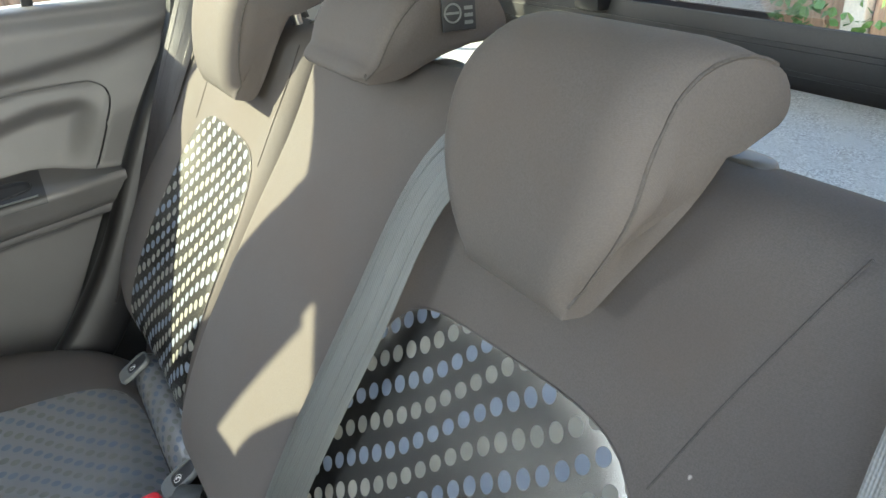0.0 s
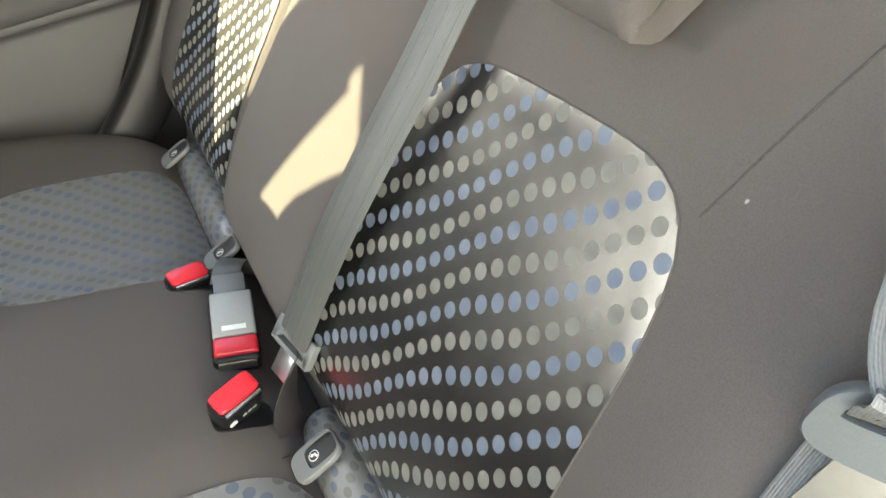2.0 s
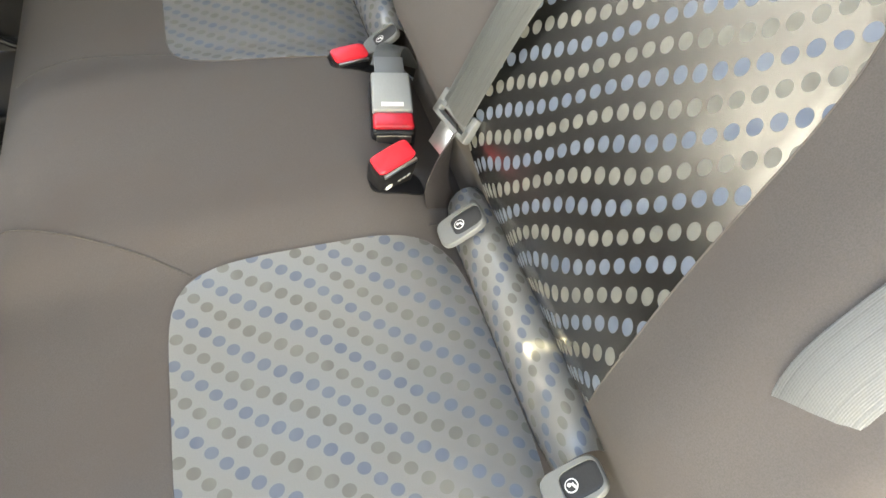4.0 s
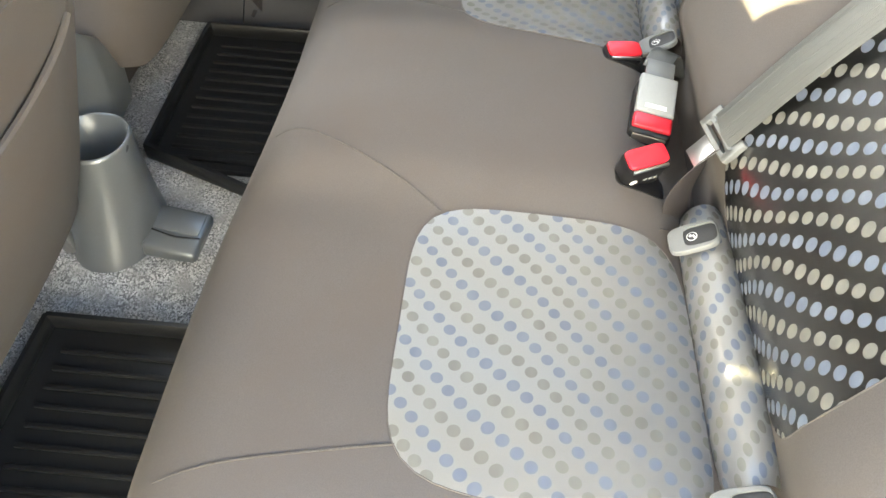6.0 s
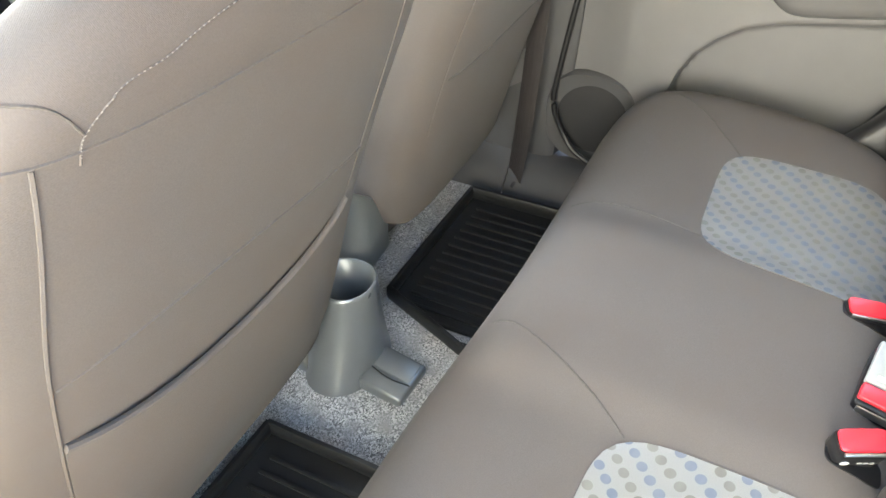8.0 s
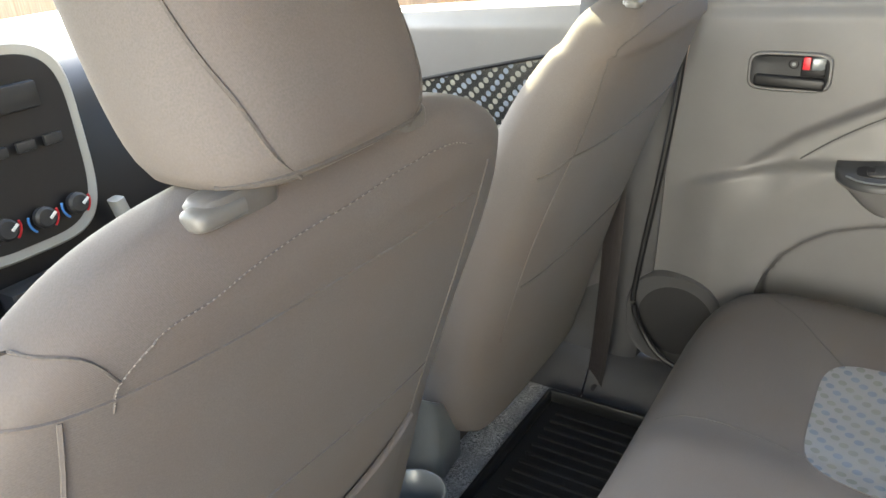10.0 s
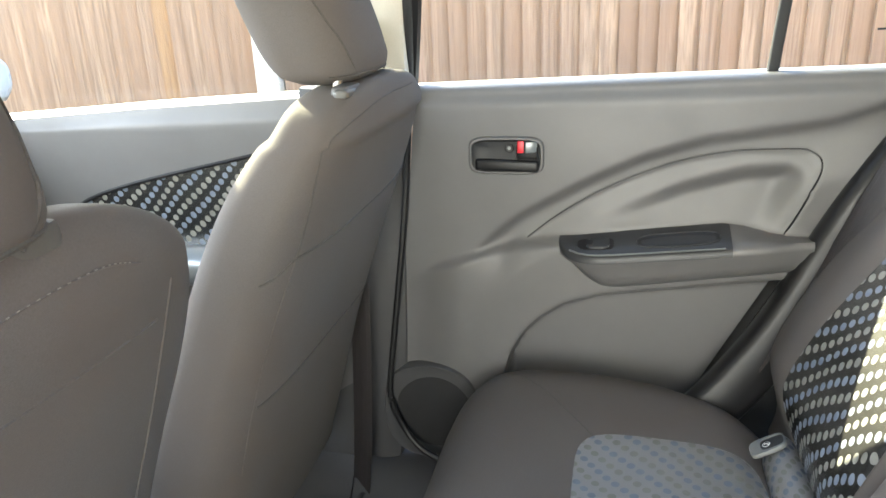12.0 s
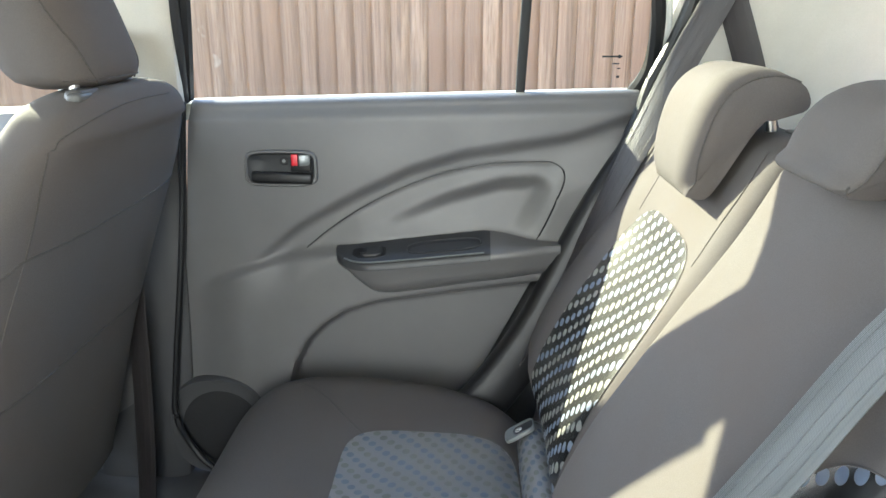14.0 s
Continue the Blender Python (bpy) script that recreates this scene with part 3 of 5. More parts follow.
def rear_door():
    t = thing("door_1", (0.68, 0.2, -0.23), "grey moulded plastic rear door panel, closed", "door", kind="structure")
    n, m = 130, 120
    rows = []
    for j in range(m + 1):
        z = -0.225 + 0.73 * j / m
        a, b = along(REAR_EDGE, z), along(FRONT_EDGE, z)
        rows.append([Vector((0, a + (b - a) * i / n, z)) for i in range(n + 1)])
    for r in rows:
        for p in r:
            p.x = door_face(p.y, p.z)
            p.z = belt_lift(p.y, p.z)
    # top roll towards the glass, and the outer skin
    rows.append([Vector((p.x + 0.012, p.y, p.z + 0.007)) for p in rows[-1]])
    rows.append([Vector((0.705, p.y, p.z)) for p in rows[-1]])
    rows.append([Vector((0.76, p.y, 0.455)) for p in rows[-1]])
    rows.append([Vector((0.76, p.y, -0.225)) for p in rows[0]])
    part("panel", loft([r[::-1] for r in rows], wrap=False), DOOR, t, sharp=60)
    part("groove", tube([(door_face(y, z) - 0.0006, y, z) for y, z in smooth_pairs(CURVE)], 0.0016, 5, 1), BLACK, t, "dark groove line in the panel")
    part("belt_strip", tube([(0.709, y, along(BELT, y) + 0.004) for y in (-0.20, 0.0, 0.2, 0.4, 0.575)], 0.003, 8), BLACK, t, "black rubber glass strip")
    part("outer_sill", belt_ledge(-0.22, 0.60), PAINT, t, "pale painted outer edge below the glass")
    # armrest: a shelf that swells out of the panel, with a dark switch panel let into its top
    edge = [(-0.075, 0.258), (-0.035, 0.2552), (0.049, 0.2473), (0.189, 0.2328), (0.265, 0.2262), (0.30, 0.2275), (0.324, 0.236)]
    foot = [(-0.075, 0.206), (-0.002, 0.197), (0.093, 0.1836), (0.19, 0.1690), (0.234, 0.1650), (0.262, 0.1720), (0.296, 0.1985), (0.324, 0.229)]
    edge, foot = smooth_pairs(edge, 4), smooth_pairs(foot, 4)
    def stand(y):
        return 0.004 + 0.054 * math.sqrt(max(0.0, 1 - (1 - min(1, (0.325 - y) / 0.075)) ** 2)) * (1 - 0.25 * (1 - step(y, -0.07, 0.03)))
    rings = []
    for i in range(37):
        y = 0.324 - 0.396 * (i / 36) ** 1.25
        o, top, ze, low = stand(y), along(CREASE, y), along(edge, y), along(foot, y)
        f = 0.664
        sec = [(f + 0.01, top + 0.004), (f, top + 0.001), (f - o * 0.55, (top + ze) / 2 + 0.001), (f - o + 0.004, ze + 0.002), (f - o, ze - 0.003), (f - o, ze - 0.011), (f - o * 0.93, ze - 0.016),
               (f - o * 0.90, low + (ze - low) * 0.45), (f - o * 0.74, low + 0.009), (f - o * 0.52, low + 0.001), (f - o * 0.2, low - 0.001), (f + 0.01, low - 0.001)]
        rings.append([(x, y, z) for x, z in sec])
    arm = part("armrest", loft(rings), DOOR, t, "grey moulded armrest", sharp=50)
    rings = []
    for i in range(33):
        y = 0.3242 - 0.2752 * (i / 32) ** 1.2
        o, top, ze = stand(y), along(CREASE, y), along(edge, y)
        f = 0.664
        rings.append([(f + 0.006, y, top + 0.0035), (f, y, top + 0.0025), (f - o * 0.55, y, (top + ze) / 2 + 0.0025), (f - o + 0.003, y, ze + 0.0036), (f - o - 0.0016, y, ze - 0.003), (f - o - 0.0016, y, ze - 0.0105), (f - o + 0.004, y, ze - 0.012), (f, y, top - 0.012)])
    part("switch_panel", loft(rings), ARMREST, arm, "dark grey window switch panel", sharp=50)
    def on_top(y, q, up=0.0):
        """A place on the switch panel: y along the door, q from the wall to the edge."""
        o, top, ze = stand(y), along(CREASE, y), along(edge, y)
        return Vector((0.664 - o * q, y, top + (ze - top) * q + 0.003 + up))
    def lozenge(y, q, ry, rq, up, power=4, n=36):
        return [on_top(y + a, q + b, up) for a, b in ring(0, 0, ry, rq, n, power)]
    # A black plate on the panel paints the shade of the pull recess.
    part("pull_shade", loft([lozenge(0.130, 0.50, 0.064 * k, 0.27 * k, h, 3) for k, h in ((1.0, -0.002), (1.0, 0.0012), (0.96, 0.0014), (0.90, 0.0004), (0.6, 0.0002))]), RUBBER, arm, "flat black plate painting the shade of the pull recess")
    part("recess_rim", tube([*lozenge(0.130, 0.50, 0.065, 0.275, 0.0014, 3), on_top(0.195, 0.5, 0.0014)], 0.0013, 6, 0, True), ARMREST, arm)
    # A lighter slate bead draws the gloss highlight on the panel's front edge.
    part("edge_highlight", tube([on_top(y, 0.985, 0.0012) for y in [0.060 + 0.245 * k / 16 for k in range(17)]], 0.0016, 6, 0), SLATE, arm, "lighter bead drawn as the front edge's highlight")
    part("switch_well", loft([lozenge(0.262, 0.50, 0.030 * k, 0.24 * k, h) for k, h in ((1.0, -0.002), (1.0, 0.0010), (0.9, 0.0008), (0.5, 0.0006))]), BLACK, arm)
    part("window_switch", loft([lozenge(0.258, 0.50, 0.019 * k, 0.20 * k, h) for k, h in ((1.0, 0.0), (1.0, 0.0036), (0.9, 0.0046), (0.5, 0.0040))]), DARK, arm, "small window switch")
    part("switch_mark", loft([lozenge(0.272, 0.50, 0.006 * k, 0.10 * k, h) for k, h in ((1.0, 0.003), (1.0, 0.0050), (0.6, 0.0051))]), BLACK, arm)
    # inner handle
    h = part("handle_bezel", frame_ring((0.6585, 0.4145, 0.3857), 0.0640, 0.0325, 0.007, 0.007, 5), DOOR, t, "grey raised handle surround")
    part("handle_bowl", plate_round((0.6545, 0.4145, 0.3857), 0.058, 0.0265, 5), DARK, h, "dark recessed handle bowl")
    part("lever", turned(box(-0.007, 0.005, -0.054, 0.054, -0.011, 0.009, 0.005, 3), pose(0.657, 0.4130, 0.3705, 2)), BLACK, h, "black pull lever")
    part("lever_stem", turned(box(-0.006, 0.004, -0.018, 0.018, -0.012, 0.012, 0.003), pose(0.659, 0.379, 0.392)), BLACK, h)
    part("lock_tab", turned(box(-0.006, 0.006, -0.0105, 0.0105, -0.010, 0.010, 0.003), pose(0.657, 0.3725, 0.401, 0, 0, 12)), SLATE, h, "silver lock tab")
    part("lock_mark", turned(box(-0.006, 0.004, -0.0055, 0.0055, -0.010, 0.010, 0.001), pose(0.657, 0.3890, 0.4015)), RED, h, "red lock mark")
    part("screw_boss", disc((0.664, 0.409, 0.3985), (-1, 0, 0), 0.0085, 0.005, 20, 0.002), BLACK, h, "round screw boss")
    part("screw", disc((0.6592, 0.409, 0.3985), (-1, 0, 0), 0.0030, 0.001), SLATE, h)
    # loudspeaker at the foot of the door
    sp = part("speaker_surround", loft([[(x, y, z) for y, z in ring(0.566, -0.120, ry, rz, 44, 2.6)] for x, ry, rz in ((0.668, 0.097, 0.104), (0.646, 0.096, 0.103), (0.641, 0.093, 0.100), (0.6425, 0.088, 0.094), (0.643, 0.079, 0.082))]), SPEAKER, t, "dark grey speaker surround")
    part("speaker_grille", loft([[(x, 0.560 + y, -0.118 + z) for y, z in ring(0, 0, r, r, 40)] for x, r in ((0.648, 0.077), (0.6425, 0.076), (0.6405, 0.06), (0.640, 0.02))]), GRILLE, sp, "dark round speaker grille")
    # glass, its run and the quarter light
    w = thing("window_1", (0.69, 0.2, 0.505), "clear rear door window with black seals", "window", kind="structure")
    def g(y, z):
        return (0.712 - 0.30 * (z - 0.505), y, z)
    part("window_frame", tube([g(0.588, 0.50), g(0.573, 0.58), g(0.559, 0.665), g(0.54, 0.80), g(0.533, 0.865), g(0.505, 0.896), g(0.3, 0.910), g(0.0, 0.895), g(-0.12, 0.862), g(-0.178, 0.80), g(-0.204, 0.72), g(-0.217, 0.655), g(-0.221, 0.609), g(-0.2195, 0.566), g(-0.210, 0.536), g(-0.193, 0.508)], 0.0122, 8, 5), BLACK, w, "black rubber window seal")
    part("front_seal", bar([g(0.606, 0.50), g(0.593, 0.60), g(0.583, 0.70), g(0.564, 0.86), g(0.545, 0.95)], 0.050, 0.045), DARK, w, "black front window channel")
    part("divider", bar([g(0.0, 0.50), g(-0.005, 0.68), g(-0.012, 0.88)], 0.017, 0.016), DARK, w, "dark upright glass divider")
    part("door_flange", tube([g(-0.215, 0.48), g(-0.229, 0.520), g(-0.2375, 0.56), g(-0.2375, 0.61), g(-0.233, 0.66), g(-0.219, 0.73), g(-0.19, 0.82)], 0.007, 8, 5), PAINT, w, "pale painted edge behind the seal")
    p = part("pane", loft([[g(0.56, 0.48), g(0.0, 0.48)], [g(0.56, 0.88), g(0.0, 0.88)]], wrap=False), GLASS, w, "clear door glass")
    q = part("quarter_pane", loft([[g(-0.01, 0.48), g(-0.19, 0.505)], [g(-0.01, 0.55), g(-0.213, 0.55)], [g(-0.01, 0.65), g(-0.216, 0.65)], [g(-0.01, 0.88), g(-0.17, 0.80)]], wrap=False), GLASS, w, "fixed quarter glass with a small printed mark")
    for ob in (p, q):
        ob.visible_shadow = False
    for k, (yy, zz, ww, hh) in enumerate(((-0.153, 0.572, 0.034, 0.003), (-0.165, 0.572, 0.004, 0.006), (-0.16, 0.560, 0.012, 0.002), (-0.166, 0.552, 0.006, 0.002), (-0.166, 0.538, 0.005, 0.004))):
        part("glass_mark", box(0.688 - 0.3 * (zz - 0.59), 0.6884 - 0.3 * (zz - 0.59), yy - ww / 2, yy + ww / 2, zz - hh / 2, zz + hh / 2), BLACK, w)


def smooth_pairs(line, steps=5):
    return [(p.x, p.y) for p in smooth_line([(a, b, 0) for a, b in line], steps)]


def frame_ring(c, ry, rz, w, d, power):
    """A raised rounded frame standing towards -x."""
    rows = []
    for k, (grow, out) in enumerate(((0, 0.004), (0, -d * 0.6), (-w * 0.3, -d), (-w * 0.7, -d), (-w, -d * 0.4), (-w, 0.006))):
        rows.append([(c[0] + out + 0.004, c[1] + a, c[2] + b) for a, b in ring(0, 0, ry + grow, rz + grow, 40, power)])
    return loft(rows, cap=False)


def plate_round(c, ry, rz, power):
    return loft([[(c[0] - o, c[1] + a, c[2] + b) for a, b in ring(0, 0, ry * k, rz * k, 36, power)] for o, k in ((-0.01, 1.0), (0.0, 1.0), (-0.004, 0.9), (-0.006, 0.5))])


rear_door()


def front_door():
    t = thing("door_2", (0.68, 1.1, -0.23), "grey plastic driver door panel with a dotted cloth insert, closed", "door", kind="structure")
    def face(y, z):
        return 0.664 + 0.012 * step(z, 0.46, 0.50) - 0.02 * step(-(z - 0.2), 0.0, 0.04)
    rows = [[Vector((face(y, z), y, belt_lift(y, z))) for y in [0.70 + 0.96 * i / 40 for i in range(41)]] for z in [-0.22 + 0.725 * j / 40 for j in range(41)]]
    rows.append([Vector((0.705, p.y, p.z + 0.005)) for p in rows[-1]])
    rows.append([Vector((0.76, p.y, 0.40)) for p in rows[-1]])
    rows.append([Vector((0.76, p.y, -0.22)) for p in rows[-1]])
    part("panel", loft([r[::-1] for r in rows], wrap=False), DOOR, t, sharp=60)
    surf = lambda a, b, lift: (face(a, b) - lift, a, b)
    corners = [(0.72, 0.215), (1.36, 0.18), (1.27, 0.300), (0.66, 0.430)]
    part("cloth_insert", patch(corners, surf, 4, 0.004), DOTS, t, "dark cloth insert with pale dots")
    part("insert_edge", piping(corners, surf, 4, 0.004, 0.003), BLACK, t)
    part("armrest", loft([[(x, y, z) for x, z in ring(0.64, 0.17, 0.05, 0.035, 16, 3)] for y in (0.80, 0.85, 1.2, 1.3)]), SLATE, t, "grey armrest")
    w = thing("window_2", (0.69, 1.1, 0.505), "clear driver door window", "window", kind="structure")
    def g(y, z):
        return (0.712 - 0.30 * (z - 0.505), y, z)
    p = part("pane", loft([[g(1.62, 0.43), g(0.75, 0.47)], [g(1.30, 0.86), g(0.75, 0.90)]], wrap=False), GLASS, w)
    p.visible_shadow = False
    part("belt_strip", tube([(0.709, y, along(BELT, y) + 0.004) for y in (0.69, 0.9, 1.1, 1.37, 1.66)], 0.003, 8), BLACK, w, "black rubber glass strip")
    part("outer_sill", belt_ledge(0.66, 1.70), PAINT, t, "pale painted outer edge below the glass")
    part("rear_channel", bar([g(0.745, 0.48), g(0.742, 0.70), g(0.706, 0.88)], 0.024, 0.02), BLACK, w, "black window channel")


front_door()


# ---------------------------------------------------------------- rear bench
def half_width(y):
    return along([(-0.05, 0.565), (0.06, 0.605), (0.15, 0.640), (0.25, 0.655), (0.36, 0.652), (0.41, 0.635), (0.445, 0.60), (0.47, 0.56), (0.49, 0.52)], y)


TOP = [(-0.04, -0.075), (-0.01, -0.045), (0.03, -0.016), (0.07, -0.002), (0.13, 0.005), (0.22, 0.010), (0.31, 0.014), (0.38, 0.011), (0.425, -0.002), (0.455, -0.026), (0.475, -0.062)]
TOP_LINE = [(p.x, p.y) for p in smooth_line([(a, b, 0) for a, b in TOP], 6)]


def forward(x):
    """The bench reaches further forward towards the open doorway."""
    return 0.022 + 0.022 * step(-x, -0.15, 0.35)


def base_top(x, y):
    y = y - forward(x) * step(y, 0.28, 0.44)
    z = along(TOP_LINE, y)
    ax = abs(x)
    z += 0.012 * (1 - step(ax, 0.12, 0.20)) * (1 - step(y, 0.40, 0.47))
    z -= 0.009 * math.exp(-((ax - 0.32) / 0.11) ** 2) * step(y, 0.0, 0.08) * (1 - step(y, 0.25, 0.40))
    e = min(1.0, max(0.0, (ax / half_width(y) - 0.86) / 0.14))
    return z - 0.045 * (1 - math.sqrt(max(0.0, 1 - e * e)))


def base_surf(a, b, lift):
    return Vector((a, b, base_top(a, b) + lift))


def rear_cushion():
    t = thing("rear_bench", (0, 0.2, -0.24), "grey-brown cloth rear bench seat with dotted satin panels", "car seat")
    us = [-1.0 + 2 * i / 80 for i in range(81)]
    us = [math.copysign(abs(u) ** 0.8, u) for u in us]
    rows = []
    for y, _ in TOP_LINE:
        line = []
        for u in us:
            x = u * half_width(y) * (1.0 if u > 0 else 1 + 0.06 * step(y, 0.40, 0.47))
            q = y + forward(x) * step(y, 0.28, 0.42)
            line.append(Vector((x, q, base_top(min(x, half_width(y)), q))))
        rows.append(line)
    for y, z in ((0.483, -0.10), (0.480, -0.15), (0.462, -0.20), (0.42, -0.235), (0.0, -0.24), (-0.04, -0.2)):
        w = half_width(min(y, 0.475))
        rows.append([Vector((u * w * (1.0 if u > 0 else 1.06), y + forward(u * w) * step(y, 0.28, 0.42) - 0.012 * abs(u) ** 6, z)) for u in us])
    rows.append(rows[0])
    bm = loft(rows, wrap=False)
    bmesh.ops.remove_doubles(bm, verts=bm.verts, dist=1e-5)
    part("cushion", bm, SEAT, t, sharp=60)
    left = [(-0.520, 0.008), (-0.180, 0.006), (-0.186, 0.297), (-0.492, 0.302)]
    right = [(0.122, 0.006), (0.440, 0.008), (0.432, 0.278), (0.150, 0.276)]
    for c in (left, right):
        part("seat_panel", patch(c, base_surf, 5), DOTS_LIT, t, "dotted satin seat panel, set silvery as it catches light")
        part("piping", piping(c, base_surf, 5), SEAT, t)
    def over(p):
        return base_surf(p[0], p[1], 0.0002)
    for line in ([(-0.195, 0.272), (-0.160, 0.318), (-0.115, 0.394), (-0.092, 0.44), (-0.082, 0.475)], [(0.182, 0.265), (0.197, 0.33), (0.205, 0.389), (0.203, 0.465)],
                 [(-0.462, 0.288), (-0.475, 0.352), (-0.490, 0.422), (-0.506, 0.480)], [(0.418, 0.250), (0.48, 0.297), (0.54, 0.341), (0.61, 0.42)],
                 [(-0.17, 0.03), (-0.16, 0.0), (-0.16, -0.02)]):
        pts = [over(p) for p in smooth_pairs(line, 6)]
        part("seam", tube(pts, 0.0014, 5, 0, flat=0.6), THREAD, t)
    return t


BENCH = rear_cushion()

SLOPE = radians(25.5)
BACK_UP = Vector((0, -math.sin(SLOPE), math.cos(SLOPE)))
BACK_OUT = Vector((0, math.cos(SLOPE), math.sin(SLOPE)))
FOOT = Vector((0, -0.002, 0.0))


BULGE = [(p.x, p.y) for p in smooth_line([(a, b, 0) for a, b in ((-0.08, -0.060), (-0.03, -0.052), (0.0, -0.042), (0.03, -0.018), (0.06, 0.006), (0.09, 0.020), (0.15, 0.026), (0.22, 0.025), (0.30, 0.017), (0.40, 0.007), (0.50, 0.005), (0.60, 0.004))], 5)]


def back_out(x, s, lo, hi):
    d = along(BULGE, s)
    d += 0.014 * step(x, -0.160, -0.115) * (1 - step(x, 0.14, 0.19)) * (1 - 0.75 * step(s, 0.36, 0.50)) * step(s, 0.0, 0.08)
    for c in (-0.295, 0.345):
        d -= 0.004 * math.exp(-((x - c) / 0.11) ** 2) * (1 - step(s, 0.36, 0.46))
    d += 0.010 * math.exp(-((abs(x) - 0.51) / 0.06) ** 2) * (1 - step(s, 0.38, 0.52)) * step(s, 0.0, 0.10)
    q = min(x - lo, hi - x)
    r = 0.035
    e = min(1.0, max(0.0, 1 - q / r))
    return d - 0.032 * (1 - math.sqrt(max(0.0, 1 - e * e)))


def back_point(x, s, d):
    return Vector((x, 0, 0)) + FOOT + BACK_UP * s + BACK_OUT * d


def backrest(name, lo, hi, panel, seams, label):
    surf = lambda a, b, lift: back_point(a, b, back_out(a, b, lo, hi) + lift)
    n = 64
    rings = []
    for i in range(n + 1):
        u = -math.cos(math.pi * i / n)
        x = (lo + hi) / 2 + (hi - lo) / 2 * (0.75 * u + 0.25 * u ** 3)
        x = min(hi, max(lo, x))
        pts = [back_point(x, s, back_out(x, s, lo, hi)) for s in [-0.05 + 0.585 * k / 34 for k in range(35)]]
        f = back_out(x, 0.535, lo, hi)
        r = (f + 0.11) / 2
        drop = 0.03 * step(abs(x), 0.50, 0.62)
        pts += [back_point(x, 0.535 - drop * math.sin(math.pi * k / 12) + 0.048 * math.sin(math.pi * k / 12), f - r + r * math.cos(math.pi * k / 12)) for k in range(1, 12)]
        pts += [back_point(x, s, -0.11) for s in (0.535, 0.3, 0.1, -0.05)]
        rings.append(pts)
    t = part(name, loft(rings), SEAT, BENCH, label, sharp=55)
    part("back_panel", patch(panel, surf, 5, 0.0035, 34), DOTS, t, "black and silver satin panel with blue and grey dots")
    part("piping", piping(panel, surf, 5), SEAT, t)
    for line in seams:
        pts = [surf(a, b, 0.0003) for a, b in smooth_pairs(line, 6)]
        part("seam", tube(pts, 0.0010, 5, 0, flat=0.6), THREAD, t)
    # padded roll at the foot of the back
    a, b = min(p[0] for p in panel), max(p[0] for p in panel)
    roll = bmesh.new()
    uv = roll.loops.layers.uv.new("UVMap")
    rows = []
    for i in range(25):
        x = a + (b - a) * i / 24
        r = 0.030 * (1 - 0.25 * abs(2 * i / 24 - 1) ** 8)
        rows.append([(roll.verts.new((x, -0.022 + 0.95 * r * math.cos(g), -0.026 + r * 1.25 * math.sin(g))), x, 0.045 * g) for g in [math.pi * (1.05 - 1.25 * k / 12) for k in range(13)]])
    for r0, r1 in zip(rows, rows[1:]):
        for k in range(12):
            quad = (r0[k], r1[k], r1[k + 1], r0[k + 1])
            f = roll.faces.new([q[0] for q in quad])
            for l, q in zip(f.loops, quad):
                l[uv].uv = q[1:]
    part("foot_roll", roll, DOTS_LIT, t, "dotted satin roll at the foot of the backrest")
    return t


LEFT_PANEL = [(-0.462, 0.020), (-0.140, 0.015), (-0.140, 0.402), (-0.426, 0.420)]
RIGHT_PANEL = [(0.185, 0.015), (0.478, 0.020), (0.462, 0.420), (0.205, 0.415)]
backrest("backrest", -0.625, 0.166, LEFT_PANEL,
    [[(-0.418, 0.402), (-0.435, 0.46), (-0.455, 0.52), (-0.468, 0.555)], [(-0.150, 0.385), (-0.150, 0.43), (-0.155, 0.50), (-0.16, 0.55)]],
    "wide grey-brown cloth rear backrest with a dotted satin panel")
backrest("backrest", 0.172, 0.625, RIGHT_PANEL,
    [[(0.462, 0.40), (0.47, 0.46), (0.48, 0.52), (0.485, 0.555)], [(0.208, 0.40), (0.205, 0.45), (0.20, 0.50), (0.20, 0.55)]],
    "narrow grey-brown cloth rear backrest, partly in sunlight")


